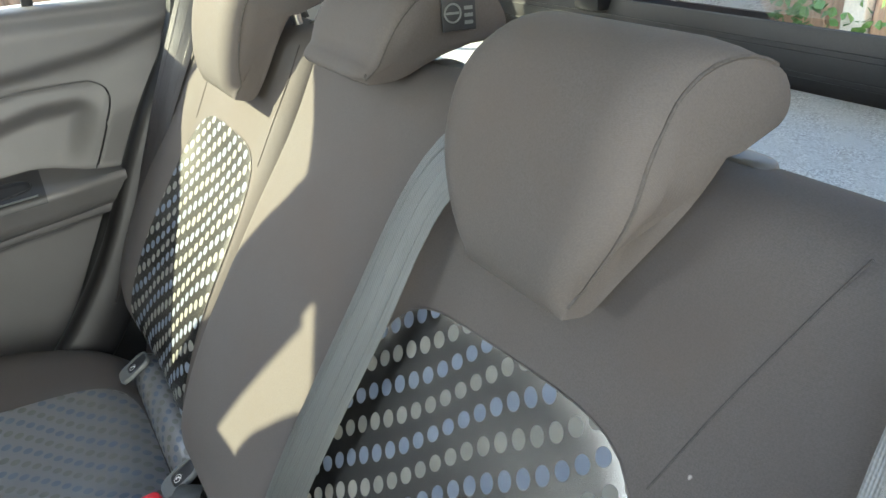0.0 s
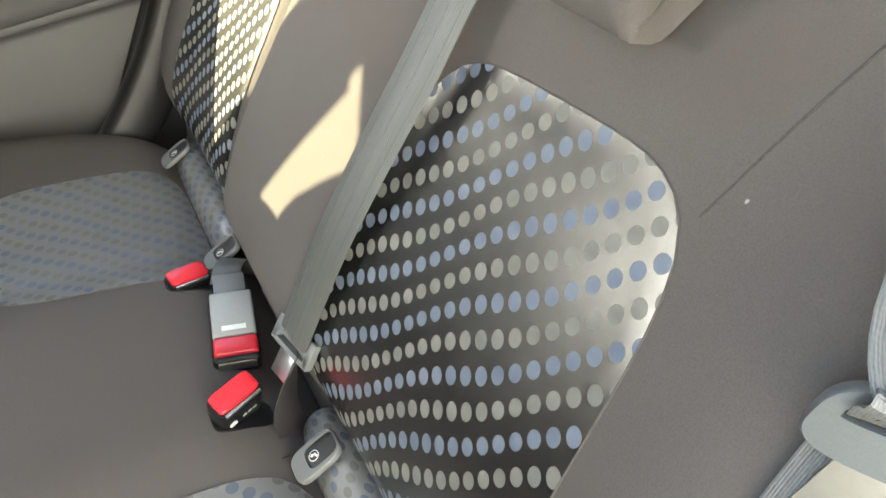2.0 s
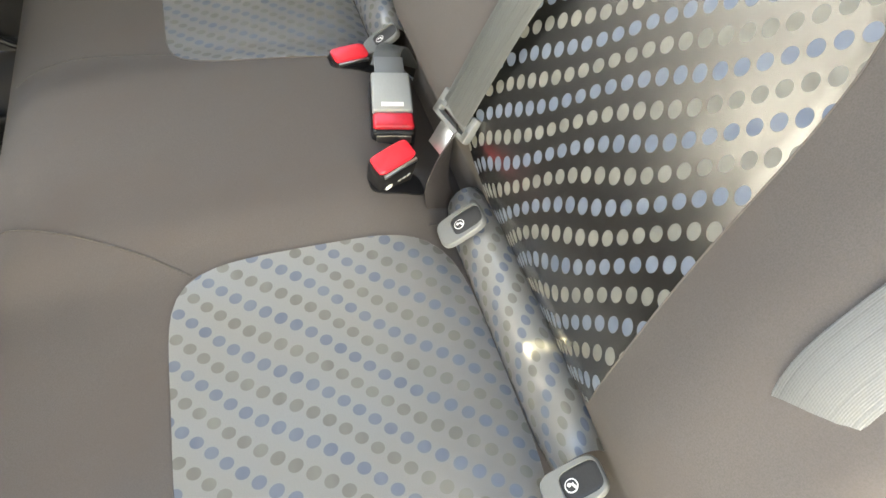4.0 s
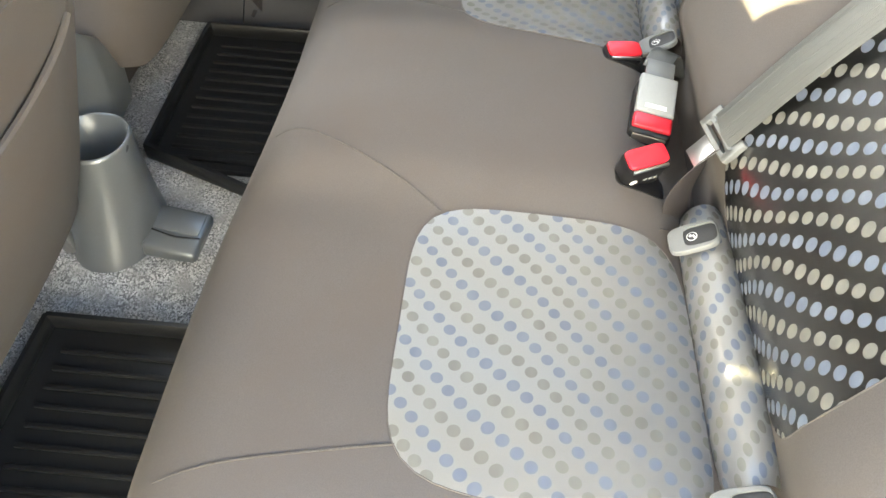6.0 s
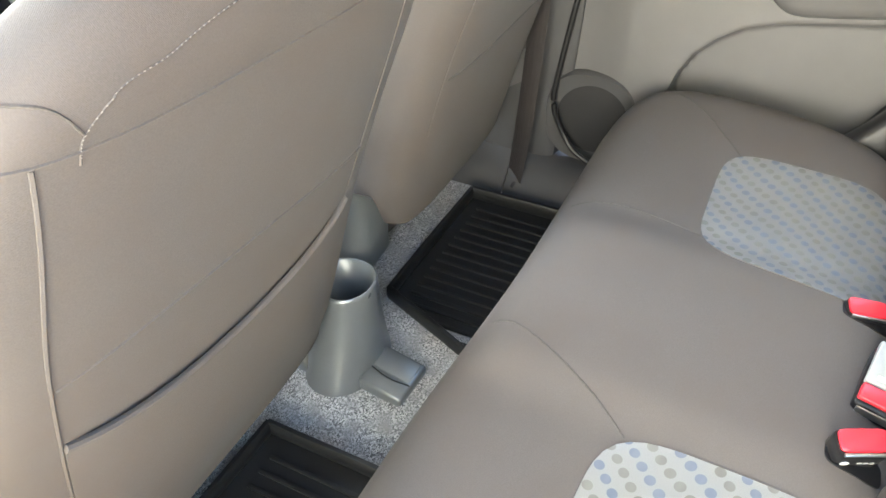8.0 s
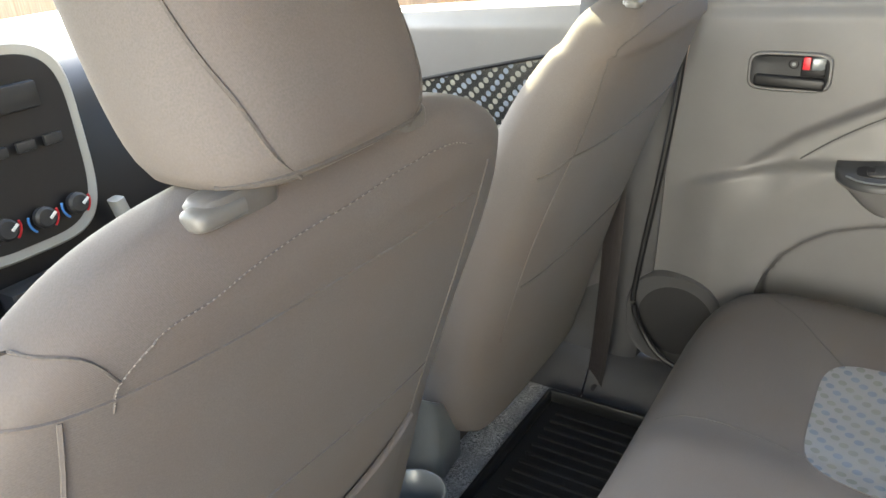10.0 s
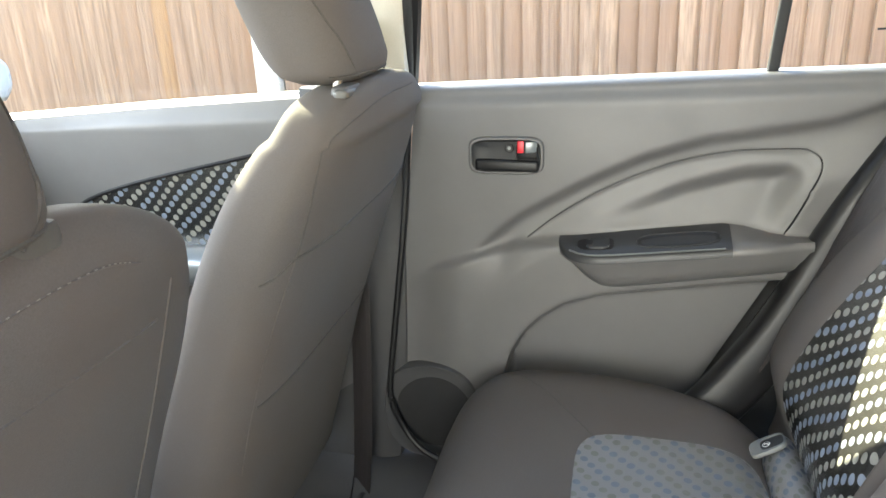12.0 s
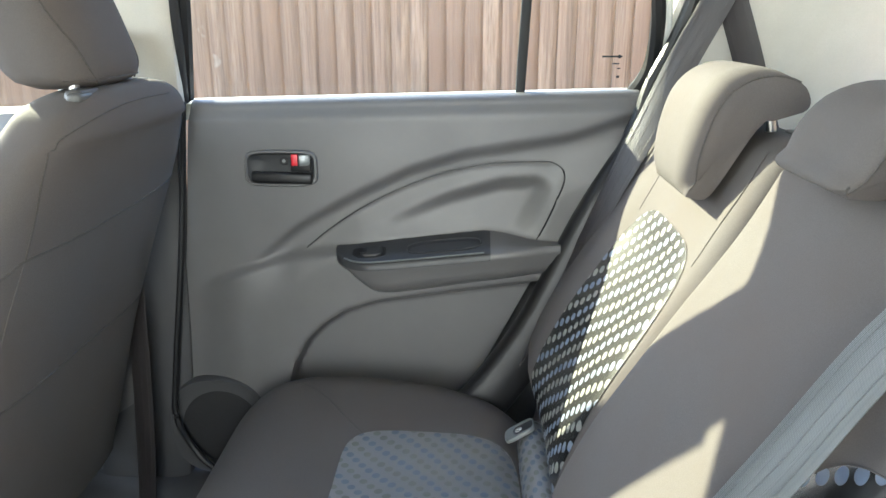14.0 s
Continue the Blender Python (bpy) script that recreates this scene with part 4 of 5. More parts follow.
def rear_headrest(name, cx, dz, wide, tall, taper, label, dy=0.0, deep=1.0, soft=1.0):
    prof = [(-0.164, 0.437), (-0.157, 0.452), (-0.156, 0.478), (-0.162, 0.515), (-0.173, 0.548), (-0.193, 0.572), (-0.220, 0.583), (-0.250, 0.581),
            (-0.275, 0.568), (-0.286, 0.550), (-0.284, 0.538), (-0.270, 0.533), (-0.248, 0.531), (-0.232, 0.515), (-0.218, 0.490), (-0.202, 0.456), (-0.186, 0.434)]
    prof = [(p.x, p.y) for p in smooth_line([(a, b, 0) for a, b in (*prof, prof[0])], 3)][:-1]
    def high(z):
        """The short headrest keeps its hook and loses its lower lip."""
        if tall == 1:
            return z + dz
        return 0.583 + (z - 0.583) * 1.1 + dz if z > 0.53 else 0.525 + (z - 0.53) * 0.22 + dz
    prof = [(-0.157 + dy + (a + 0.157) * deep, high(b)) for a, b in prof]
    my, mz = sum(p[0] for p in prof) / len(prof), sum(p[1] for p in prof) / len(prof)
    t = thing(name, (cx, -0.25, 0.50 + dz), label, "headrest", "rear headrests")
    lo, hi = min(p[1] for p in prof), max(p[1] for p in prof)
    def wide_at(z):
        h = (z - lo) / (hi - lo)
        return wide * (taper + (1 - taper) * step(h, -0.1, 0.6)) * (1 - 0.08 * step(h, 0.8, 1.05))
    n = len(prof)
    inward = []
    for i in range(n):
        (ya, za), (yb, zb) = prof[i - 1], prof[(i + 1) % n]
        d = math.hypot(yb - ya, zb - za) or 1.0
        q = step(i / n, 0.0, 0.05) * (1 - step(i / n, 0.30, 0.50))
        inward.append((-(zb - za) / d * q, (yb - ya) / d * q))
    def slice_at(u):
        """The outline at u across the pad; its padded face rolls back towards the seams."""
        e = min(1.0, max(0.0, (abs(u) - 0.66) / 0.34))
        roll = 0.019 * soft * (1 - math.sqrt(1 - e * e))
        k = 1.0 if abs(u) <= 1 else 0.96 if abs(u) < 1.02 else 0.6
        return [(cx + u * wide_at(z), my + (y + a * roll - my) * k, mz + (z + b * roll - mz) * k) for (y, z), (a, b) in zip(prof, inward)]
    us = [-1.025, -1.012] + [-1, -0.992, -0.98, -0.96, -0.93, -0.89, -0.84] + [-0.78 + 1.56 * i / 20 for i in range(21)] + [0.84, 0.89, 0.93, 0.96, 0.98, 0.992, 1] + [1.012, 1.025]
    rings = [slice_at(u) for u in us]
    part("pad", loft(rings), SEAT, t, sharp=50)
    for s in (-1, 1):
        part("seam", tube(slice_at(s * 0.998)[1:int(n * 0.50)], 0.0013, 5, 0), THREAD, t)
        part("post", tube([(cx + s * 0.045, -0.265, 0.50), (cx + s * 0.045, -0.255, 0.55 + dz)], 0.006, 10, 2), CHROME, t, "bright steel post")
        part("post_guide", loft([[(cx + s * 0.062 + a, -0.285 + b, z) for a, b in ring(0, 0, 0.020 * k, 0.011 * k, 24, 3)] for z, k in ((0.498, 0.97), (0.507, 1.0), (0.510, 0.94), (0.5115, 0.82), (0.512, 0.5))]), BUTTON, t, "black plastic post guide")
    return t


rear_headrest("headrest", -0.300, 0.0, 0.083, 1.0, 0.56, "grey-brown cloth headrest above the seat with the pulled-aside belt")
rear_headrest("headrest", 0.315, 0.0, 0.083, 1.0, 0.86, "grey-brown cloth rear headrest, sunlit on its face")
mid = rear_headrest("headrest", 0.018, 0.0, 0.076, 0.62, 0.86, "small grey-brown centre headrest with a warning label", -0.035, 1.12, 0.5)


def headrest_label():
    t = thing("warning_label", (-0.05, -0.26, 0.55), "small grey sewn warning label on the centre headrest", "label")
    m = pose(-0.0635, -0.283, 0.556, 0, 0, -6) @ Matrix.Rotation(radians(-86), 4, "Y")
    part("patch", turned(box(-0.014, 0.014, -0.016, 0.016, -0.001, 0.001, 0.0006), m), DARK, t)
    part("round_mark", turned(tube([(0.001 + 0.0075 * math.cos(a), 0.006 + 0.0075 * math.sin(a), 0.0012) for a in [2 * math.pi * k / 20 for k in range(21)]], 0.0009, 5, 0, True), m), TAG, t)
    part("print_bar", turned(box(0.000, 0.002, 0.000, 0.012, 0.001, 0.0014), m), TAG, t)
    for k in range(3):
        part("print_bar", turned(box(-0.009 + 0.006 * k, -0.006 + 0.006 * k, -0.013, -0.005, 0.001, 0.0014), m), TAG, t)


headrest_label()


# ---------------------------------------------------------------- isofix tags, belts and buckles
def isofix_tag(x, label):
    t = thing("isofix_cover", (x, -0.01, -0.01), label, "child seat anchor", "isofix covers")
    m = pose(x - 0.006, 0.000, 0.007, -32, 0, 0) @ Matrix.Scale(0.86, 4)
    def loop(w, h, k=0.0, low=0.0):
        return [(p[0], p[1] + low, k) for p in ring(0, 0, w, h, 32, 4)]
    rows = [loop(0.0215, 0.031, -0.002, 0.003), loop(0.0215, 0.031, 0.003, 0.003), loop(0.0200, 0.0295, 0.0050, 0.003), loop(0.0150, 0.0200, 0.0052, -0.006), loop(0.0145, 0.0195, 0.0, -0.006)]
    part("surround", turned(loft(rows, cap=False), m), TAG, t, "pale grey plastic surround")
    part("flap", turned(loft([[(a, b - 0.006, z) for a, b in ring(0, 0, 0.0150 * k, 0.0205 * k, 28, 5)] for z, k in ((-0.004, 1.0), (0.0026, 1.0), (0.0036, 0.93), (0.0040, 0.7))]), m), DARK, t, "dark plastic flap")
    part("emblem", turned(disc((0, 0.004, 0.0036), (0, 0, 1), 0.0066, 0.0008), m), WHITE, t, "round white child seat mark")
    part("emblem_core", turned(disc((0, 0.004, 0.0044), (0, 0, 1), 0.0055, 0.0003), m), DARK, t)
    part("emblem_dot", turned(disc((0.0012, 0.0056, 0.0047), (0, 0, 1), 0.0019, 0.0003), m), WHITE, t)
    part("emblem_bar", turned(box(-0.0035, 0.0026, 0.0005, 0.0030, 0.0045, 0.0050), m @ pose(0, 0, 0, 0, 0, 25)), WHITE, t)


for x in (-0.190, -0.481, 0.163, 0.446):
    isofix_tag(x, "pale grey isofix cover with a round white mark")


def buckle(name, m, length, label, sticker=False):
    """A belt buckle: black shell standing along its own z, red button on top."""
    t = thing(name, m.translation, label, "seat belt buckle", "rear belt buckles")
    rows = []
    for z, k in ((-length, 0.88), (-length * 0.5, 0.95), (-0.014, 1.0), (-0.003, 1.0), (0.0, 0.96)):
        rows.append([(a, b, z) for a, b in ring(0, 0, 0.015 * k, 0.0255 * k, 28, 5)])
    part("shell", turned(loft(rows), m), BLACK, t)
    part("button", turned(loft([[(a + 0.0015, b, z) for a, b in ring(0, 0, 0.0118 * k, 0.0235 * k, 24, 6)] for z, k in ((-0.004, 1.0), (0.003, 1.0), (0.0045, 0.9))]), m), RED, t, "red press button")
    part("slot", turned(box(-0.0146, -0.0112, -0.021, 0.021, -0.003, 0.0020, 0.0008), m), CHROME, t, "bright tongue slot")
    if sticker:
        part("sticker", turned(disc((-0.0147, 0.014, -0.025), (-1, 0, 0), 0.0046, 0.0006), m), WHITE, t, "round white sticker")
        for k in range(3):
            part("print_bar", turned(box(-0.0154, -0.0146, -0.014 + 0.006 * k, -0.010 + 0.006 * k, -0.026, -0.022), m), PALE, t)
    return t


buckle("belt_buckle", pose(-0.120, 0.054, 0.044, -6, -20, 24), 0.075, "black belt buckle with a red button and white sticker", True)
buckle("belt_buckle", pose(0.122, 0.052, 0.014, 6, -14, 14), 0.06, "black belt buckle with a red button sunk in the bench")


def well(x, y, rx, ry):
    rows = []
    for k, z in ((1.03, -0.002), (1.0, 0.0012), (0.5, 0.0012)):
        rows.append([(x + a, y + b, base_top(x + a, y + b) + z) for a, b in ring(0, 0, rx * k, ry * k, 28, 4)])
    return loft(rows)


# Black patches laid on the cushion paint the shade around the sunken buckles.
for x, y in ((-0.114, 0.051), (0.12, 0.05)):
    solid("buckle_gap_shade", well(x, y, 0.018, 0.030), BLACK, "black patch on the cushion painting the shade around a buckle", "buckle well", "buckle wells")


def centre_latch():
    t = thing("centre_belt_latch", (0.0, 0.03, 0.01), "grey belt latch with a red button lying on the bench", "seat belt buckle")
    m = pose(0.004, 0.026, 0.020, 4, -4, -11)
    part("shell", turned(box(-0.053, 0.044, -0.0255, 0.0255, -0.024, 0.002, 0.006, 3), m), BLACK, t, "black latch shell")
    part("cover", turned(box(-0.022, 0.046, -0.0235, 0.0235, -0.004, 0.0085, 0.003, 3), m), PALE, t, "pale grey latch cover")
    part("button", turned(box(-0.048, -0.023, -0.0235, 0.0235, -0.010, 0.007, 0.004, 3), m), RED, t, "red press button")
    part("slot", turned(box(-0.0545, -0.0495, -0.020, 0.020, -0.014, -0.003, 0.001), m), CHROME, t, "bright tongue slot")
    part("print_bar", turned(box(-0.016, -0.009, -0.013, 0.013, 0.0085, 0.0088), m), WHITE, t)
    part("tongue", turned(box(0.044, 0.082, -0.018, 0.018, -0.002, 0.003, 0.001), m), TAG, t, "grey metal tongue")
    part("webbing", ribbon([(0.075, 0.018, 0.022), (0.105, 0.004, 0.025), (0.13, -0.012, 0.01), (0.14, -0.03, -0.03)], [(0.3, 0.95, 0), (0.45, 0.9, 0), (0.6, 0.8, 0), (0.7, 0.7, 0)], 0.034), STRAP, t, "grey belt end in the latch")


centre_latch()


def belt(name, points, sides, material, label, group="seat belts", width=0.047):
    t = thing(name, points[-1], label, "seat belt", group)
    part("webbing", ribbon(points, sides, width), material, t)
    for off in (-0.30, 0.02, 0.34):
        line = [Vector(p) + Vector(d).normalized() * width * off for p, d in zip(points, sides)]
        part("woven_line", ribbon(line, sides, 0.0018, 0.0021), material, t)
    return t


cb = belt("seat_belt", [(-0.262, -0.270, 0.515), (-0.228, -0.250, 0.518), (-0.172, -0.193, 0.462), (-0.160, -0.124, 0.345), (-0.147, -0.058, 0.222), (-0.127, -0.008, 0.094)],
          [(0.5, 0.6, 0.6), (0.8, 0.5, 0.4), (1, 0.10, 0.15), (1, 0.12, 0.12), (1, 0.12, 0.10), (1, 0.18, 0.0)], STRAP, "grey centre seat belt lying over the backrest")


def tongue(parent, m):
    def loop(w, h, k):
        return [(a, b, k) for a, b in ring(0, 0, w, h, 28, 6)]
    rows = [loop(0.034, 0.010, -0.003), loop(0.034, 0.010, 0.003), loop(0.032, 0.008, 0.005), loop(0.027, 0.0035, 0.005), loop(0.026, 0.003, -0.003)]
    k = part("tongue", turned(loft(rows, cap=False), m), TAG, parent, "grey plastic belt tongue")
    part("end_arm", turned(box(0.024, 0.034, -0.009, 0.020, -0.003, 0.005, 0.002), m), TAG, k)
    part("end_arm", turned(box(-0.034, -0.024, -0.009, 0.020, -0.003, 0.005, 0.002), m), TAG, k)
    part("blade", turned(box(-0.012, 0.016, -0.038, -0.008, -0.001, 0.0012, 0.0004), m), CHROME, k, "bright metal blade")


tongue(cb, Matrix.Translation((-0.127, -0.009, 0.087)) @ Matrix(((0.98, 0.06, -0.18), (0.18, -0.52, 0.83), (-0.05, 0.85, 0.52))).to_4x4())
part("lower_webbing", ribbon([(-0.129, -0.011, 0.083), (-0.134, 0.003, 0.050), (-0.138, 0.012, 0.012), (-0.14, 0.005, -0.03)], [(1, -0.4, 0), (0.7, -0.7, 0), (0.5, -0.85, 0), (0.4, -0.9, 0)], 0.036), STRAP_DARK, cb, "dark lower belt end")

TONGUE = Matrix.Translation((-0.561, -0.135, 0.355)) @ Matrix(((0.93, -0.15, -0.34), (0.30, -0.25, 0.90), (-0.22, 0.956, 0.19))).to_4x4() @ Matrix.Rotation(radians(2), 4, "Z")
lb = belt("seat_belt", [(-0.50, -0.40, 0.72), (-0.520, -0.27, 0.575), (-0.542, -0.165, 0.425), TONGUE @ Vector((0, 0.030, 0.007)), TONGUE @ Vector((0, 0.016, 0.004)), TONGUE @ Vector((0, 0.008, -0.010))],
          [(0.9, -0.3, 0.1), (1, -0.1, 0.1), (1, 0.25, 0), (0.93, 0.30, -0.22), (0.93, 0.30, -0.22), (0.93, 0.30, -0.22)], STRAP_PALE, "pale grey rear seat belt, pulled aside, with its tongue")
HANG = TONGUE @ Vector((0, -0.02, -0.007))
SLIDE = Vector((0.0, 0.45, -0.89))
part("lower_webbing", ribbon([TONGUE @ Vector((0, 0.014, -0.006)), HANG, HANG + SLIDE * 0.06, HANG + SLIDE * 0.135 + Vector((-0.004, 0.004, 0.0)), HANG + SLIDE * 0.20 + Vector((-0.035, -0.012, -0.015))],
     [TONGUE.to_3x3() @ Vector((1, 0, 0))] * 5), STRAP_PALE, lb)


def left_tongue():
    m = TONGUE
    rows = []
    for z, g in ((-0.005, 0.92), (-0.003, 1.0), (0.003, 1.0), (0.0055, 0.95)):
        rows.append([(a * g, 0.010 + b * g, z) for a, b in ring(0, 0, 0.036, 0.021, 40, 3)])
    for z, w, h in ((0.0055, 0.0255, 0.0032), (0.003, 0.0250, 0.0025), (-0.003, 0.0250, 0.0025), (-0.005, 0.0255, 0.0032)):
        rows.append([(a, 0.014 + b, z) for a, b in ring(0, 0, w, h, 40, 5)])
    rows.append(rows[0])
    k = part("tongue", turned(loft(rows, cap=False), m), SLATE, lb, "grey plastic belt tongue")
    part("blade", turned(plate_with_hole(), m), CHROME, k, "bright metal blade with a square hole")


def plate_with_hole():
    outer = [(-0.0135, -0.006), (0.0135, -0.006), (0.0135, -0.058), (0.0095, -0.063), (-0.0095, -0.063), (-0.0135, -0.058)]
    inner = [(-0.0065, -0.039), (0.0065, -0.039), (0.0065, -0.050), (0.0065, -0.052), (-0.0065, -0.052), (-0.0065, -0.050)]
    return loft([[(*p, z) for p in line] for line, z in ((inner, -0.001), (outer, -0.001), (outer, 0.0012), (inner, 0.0012), (inner, -0.001))], cap=False)


left_tongue()

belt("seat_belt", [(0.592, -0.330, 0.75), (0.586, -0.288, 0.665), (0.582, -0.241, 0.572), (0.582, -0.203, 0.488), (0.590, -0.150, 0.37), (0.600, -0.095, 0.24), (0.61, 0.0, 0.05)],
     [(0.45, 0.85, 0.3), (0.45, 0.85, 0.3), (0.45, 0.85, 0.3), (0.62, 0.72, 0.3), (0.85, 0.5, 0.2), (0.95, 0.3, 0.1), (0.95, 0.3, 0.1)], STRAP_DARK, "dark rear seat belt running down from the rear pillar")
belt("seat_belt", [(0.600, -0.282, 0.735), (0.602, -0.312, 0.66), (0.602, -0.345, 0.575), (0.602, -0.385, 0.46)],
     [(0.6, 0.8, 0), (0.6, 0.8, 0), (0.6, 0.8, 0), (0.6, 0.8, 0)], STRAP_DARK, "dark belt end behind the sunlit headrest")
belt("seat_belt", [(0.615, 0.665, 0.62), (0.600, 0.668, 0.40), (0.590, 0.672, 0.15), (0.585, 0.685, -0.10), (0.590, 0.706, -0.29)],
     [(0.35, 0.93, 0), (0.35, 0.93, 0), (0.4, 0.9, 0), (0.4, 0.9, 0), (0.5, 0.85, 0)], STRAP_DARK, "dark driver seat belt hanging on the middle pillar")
solid("belt_anchor", disc((0.588, 0.700, -0.292), (-0.75, -0.55, 0.3), 0.015, 0.016, 20, 0.004), DARK, "dark belt anchor bolt at the pillar foot", "bolt")


# ---------------------------------------------------------------- parcel shelf and tailgate
def tail():
    bm = box(-0.60, 0.60, -0.64, -0.30, 0.425, 0.452, 0.006)
    solid("parcel_shelf", bm, SHELF, "pale grey speckled parcel shelf behind the bench", "parcel shelf")
    w = thing("window_3", (0, -0.80, 0.40), "tailgate window with a black printed lower band", "window", kind="structure")
    def g(x, z):
        return (x, -0.66 + 0.30 * (z - 0.46), z)
    p = part("pane", loft([[g(-0.58, 0.46), g(0.58, 0.46)], [g(-0.52, 0.84), g(0.52, 0.84)]], wrap=False), GLASS, w, "clear tailgate glass")
    p.visible_shadow = False
    part("lower_band", loft([[(x, g(x, z)[1] + 0.010 + 0.012 * math.sin(k), z) for x in [-0.6 + 1.2 * i / 20 for i in range(21)]] for k, z in ((0, 0.440), (0.6, 0.452), (1.2, 0.468), (2.0, 0.490), (2.7, 0.508), (3.14, 0.516), (3.4, 0.517))], wrap=False), FRIT, w, "black band with rows of fine dots along the glass foot")
    for z, k in ((0.465, 1.1), (0.471, 1.3), (0.492, 2.05), (0.498, 2.25)):
        part("dot_row", tube([(x, g(x, z)[1] + 0.0105 + 0.012 * math.sin(k), z) for x in (-0.6, -0.2, 0.2, 0.6)], 0.0008, 4, 3), DARK, w)
    part("latch_cover", box(0.12, 0.17, -0.650, -0.610, 0.50, 0.530, 0.008), BLACK, w, "black latch cover")
    part("side_trim", bar([(0.40, -0.66, 0.44), (0.41, -0.64, 0.56), (0.47, -0.56, 0.84)], 0.05, 0.03, (1, 0, 0)), BLACK, w, "black tailgate frame")


tail()


# ---------------------------------------------------------------- front seats
def front_seat(cx, dy, label, lean, shift, grow, setback, low):
    t = thing("car_seat", (cx, 0.75 + dy, -0.29), label, "car seat", "front seats")
    driver = cx > 0
    H = [(-0.27, 0.250, 0.15), (-0.15, 0.272, 0.16), (0.05, 0.266, 0.15), (0.18, 0.254, 0.14), (0.30, 0.247, 0.130), (0.38, 0.248, 0.120), (0.44, 0.238, 0.110), (0.48, 0.218, 0.100), (0.51, 0.194, 0.088),
         (0.532, 0.168, 0.074), (0.545, 0.138, 0.058), (0.553, 0.10, 0.040), (0.557, 0.055, 0.02)]
    dense = [(p[0], p[1] + grow * (1 - step(p[0], 0.50, 0.56)), p[2] - setback) for p in smooth_line(H, 4)]
    dense = [(low - 0.022, dense[0][1] * 0.90, 0.06), (low - 0.014, dense[0][1] * 0.97, 0.11)] + [r for r in dense if r[0] > low]
    def rear_y(z):
        return 0.498 + dy + setback + (0.535 - z) * lean - 0.02 * step(0.2 - z, 0, 0.4) + 0.012 * step(z, 0.50, 0.56)
    rings = []
    for z, w, d in dense:
        yc = rear_y(min(z, 0.52)) + 0.045 + (d / 2 - 0.045) + (0.0 if z < 0.5 else 0.25 * (0.098 - d))
        tuck = 0.022 * step(0.12 - z, 0.0, 0.16) if driver else 0.0
        rings.append([(cx + shift + a + tuck * (a < 0) * min(1.0, -a / w * 1.5), yc + b, z) for a, b in ring(0, 0, w, d / 2, 56, 3.4)])
    part("backrest", loft(rings), SEAT, t, sharp=70)
    def at(x, z):
        w, d = along([(a, b) for a, b, _ in dense], z), along([(a, c) for a, _, c in dense], z)
        yc = rear_y(min(z, 0.52)) + d / 2 + (0.0 if z < 0.5 else 0.25 * (0.098 - d))
        u = min(0.9999, abs(x - shift) / w)
        return Vector((cx + x, yc - d / 2 * (1 - u ** 3.4) ** (1 / 3.4), z))
    def cord(name, pts, r, mat, label=""):
        part(name, tube([at(x, z) for x, z in smooth_pairs(pts, 8)], r, 5, 0), mat, t, label)
    # crease across the upper back with piping running down from its ends
    if driver:
        cord("seam", [(-0.237, 0.356), (-0.222, 0.368), (-0.206, 0.379), (-0.156, 0.382), (-0.052, 0.384), (0.071, 0.388), (0.20, 0.394)], 0.0016, THREAD)
        cord("seam", [(-0.189, 0.497), (-0.199, 0.463), (-0.203, 0.420), (-0.206, 0.379)], 0.0013, THREAD)
        cord("seam", [(-0.189, 0.497), (-0.175, 0.512), (-0.128, 0.527), (-0.045, 0.537), (0.083, 0.536)], 0.0012, THREAD)
        cord("piping", [(-0.206, 0.378), (-0.210, 0.32), (-0.213, 0.25), (-0.213, 0.19), (-0.212, 0.08)], 0.0012, SEAT)
        cord("pocket_line", [(-0.208, 0.180), (-0.134, 0.189), (-0.021, 0.195), (0.113, 0.192), (0.2, 0.188)], 0.0018, THREAD)
    else:
        cord("seam", [(-0.234, 0.493), (-0.193, 0.482), (-0.150, 0.476), (-0.088, 0.470), (-0.015, 0.465), (0.081, 0.459), (0.178, 0.455)], 0.0013, SEAT)
        for s in (-1, 1):
            cord("piping", [(s * 0.192, 0.481), (s * 0.195, 0.429), (s * 0.201, 0.33), (s * 0.201, 0.21), (s * 0.200, 0.10), (s * 0.198, low + 0.03)], 0.0017 if s < 0 else 0.0010, SEAT)
        cord("pocket_line", [(-0.198, 0.287), (-0.101, 0.283), (0.004, 0.272), (0.136, 0.255), (0.200, 0.247)], 0.0017, SEAT)
        # stitched seam along the shoulder
        run = [at(x, z) for x, z in smooth_pairs([(-0.168, 0.470), (-0.164, 0.486), (-0.141, 0.502), (-0.111, 0.506), (-0.083, 0.512), (-0.048, 0.516), (0.003, 0.5175), (0.055, 0.521), (0.113, 0.519), (0.15, 0.508)], 16)]
        part("seam", tube(run, 0.0008, 5, 0), SEAT, t)
        for k in range(4, len(run) - 6, 2):
            a, b = run[k], run[k + 1]
            d, out = (b - a) * 0.30, Vector((0, -0.0009, 0.0007))
            part("stitch", tube([a - d + out, a + out * 1.1, a + d + out], 0.00042, 5, 2), STITCH, t)
        cord("seam", [(-0.200, 0.516), (-0.178, 0.508), (-0.164, 0.487)], 0.0010, THREAD)
    # map pocket
    if not driver:
        def brim(x):
            return 0.206 - 0.035 * (x / 0.2 + 1) / 2 - 0.040 * (1 - (x / 0.2) ** 2)
        rows = []
        for k in range(17):
            row = []
            for x in [-0.199 + 0.398 * i / 32 for i in range(33)]:
                z = low + 0.02 + (brim(x) - low - 0.02) * k / 16
                row.append(at(x, z) + Vector((0, -0.002 - 0.005 * math.sin(math.pi * k / 16 * 0.55 + 0.2) * (1 - abs(x / 0.199) ** 6), 0)))
            rows.append(row)
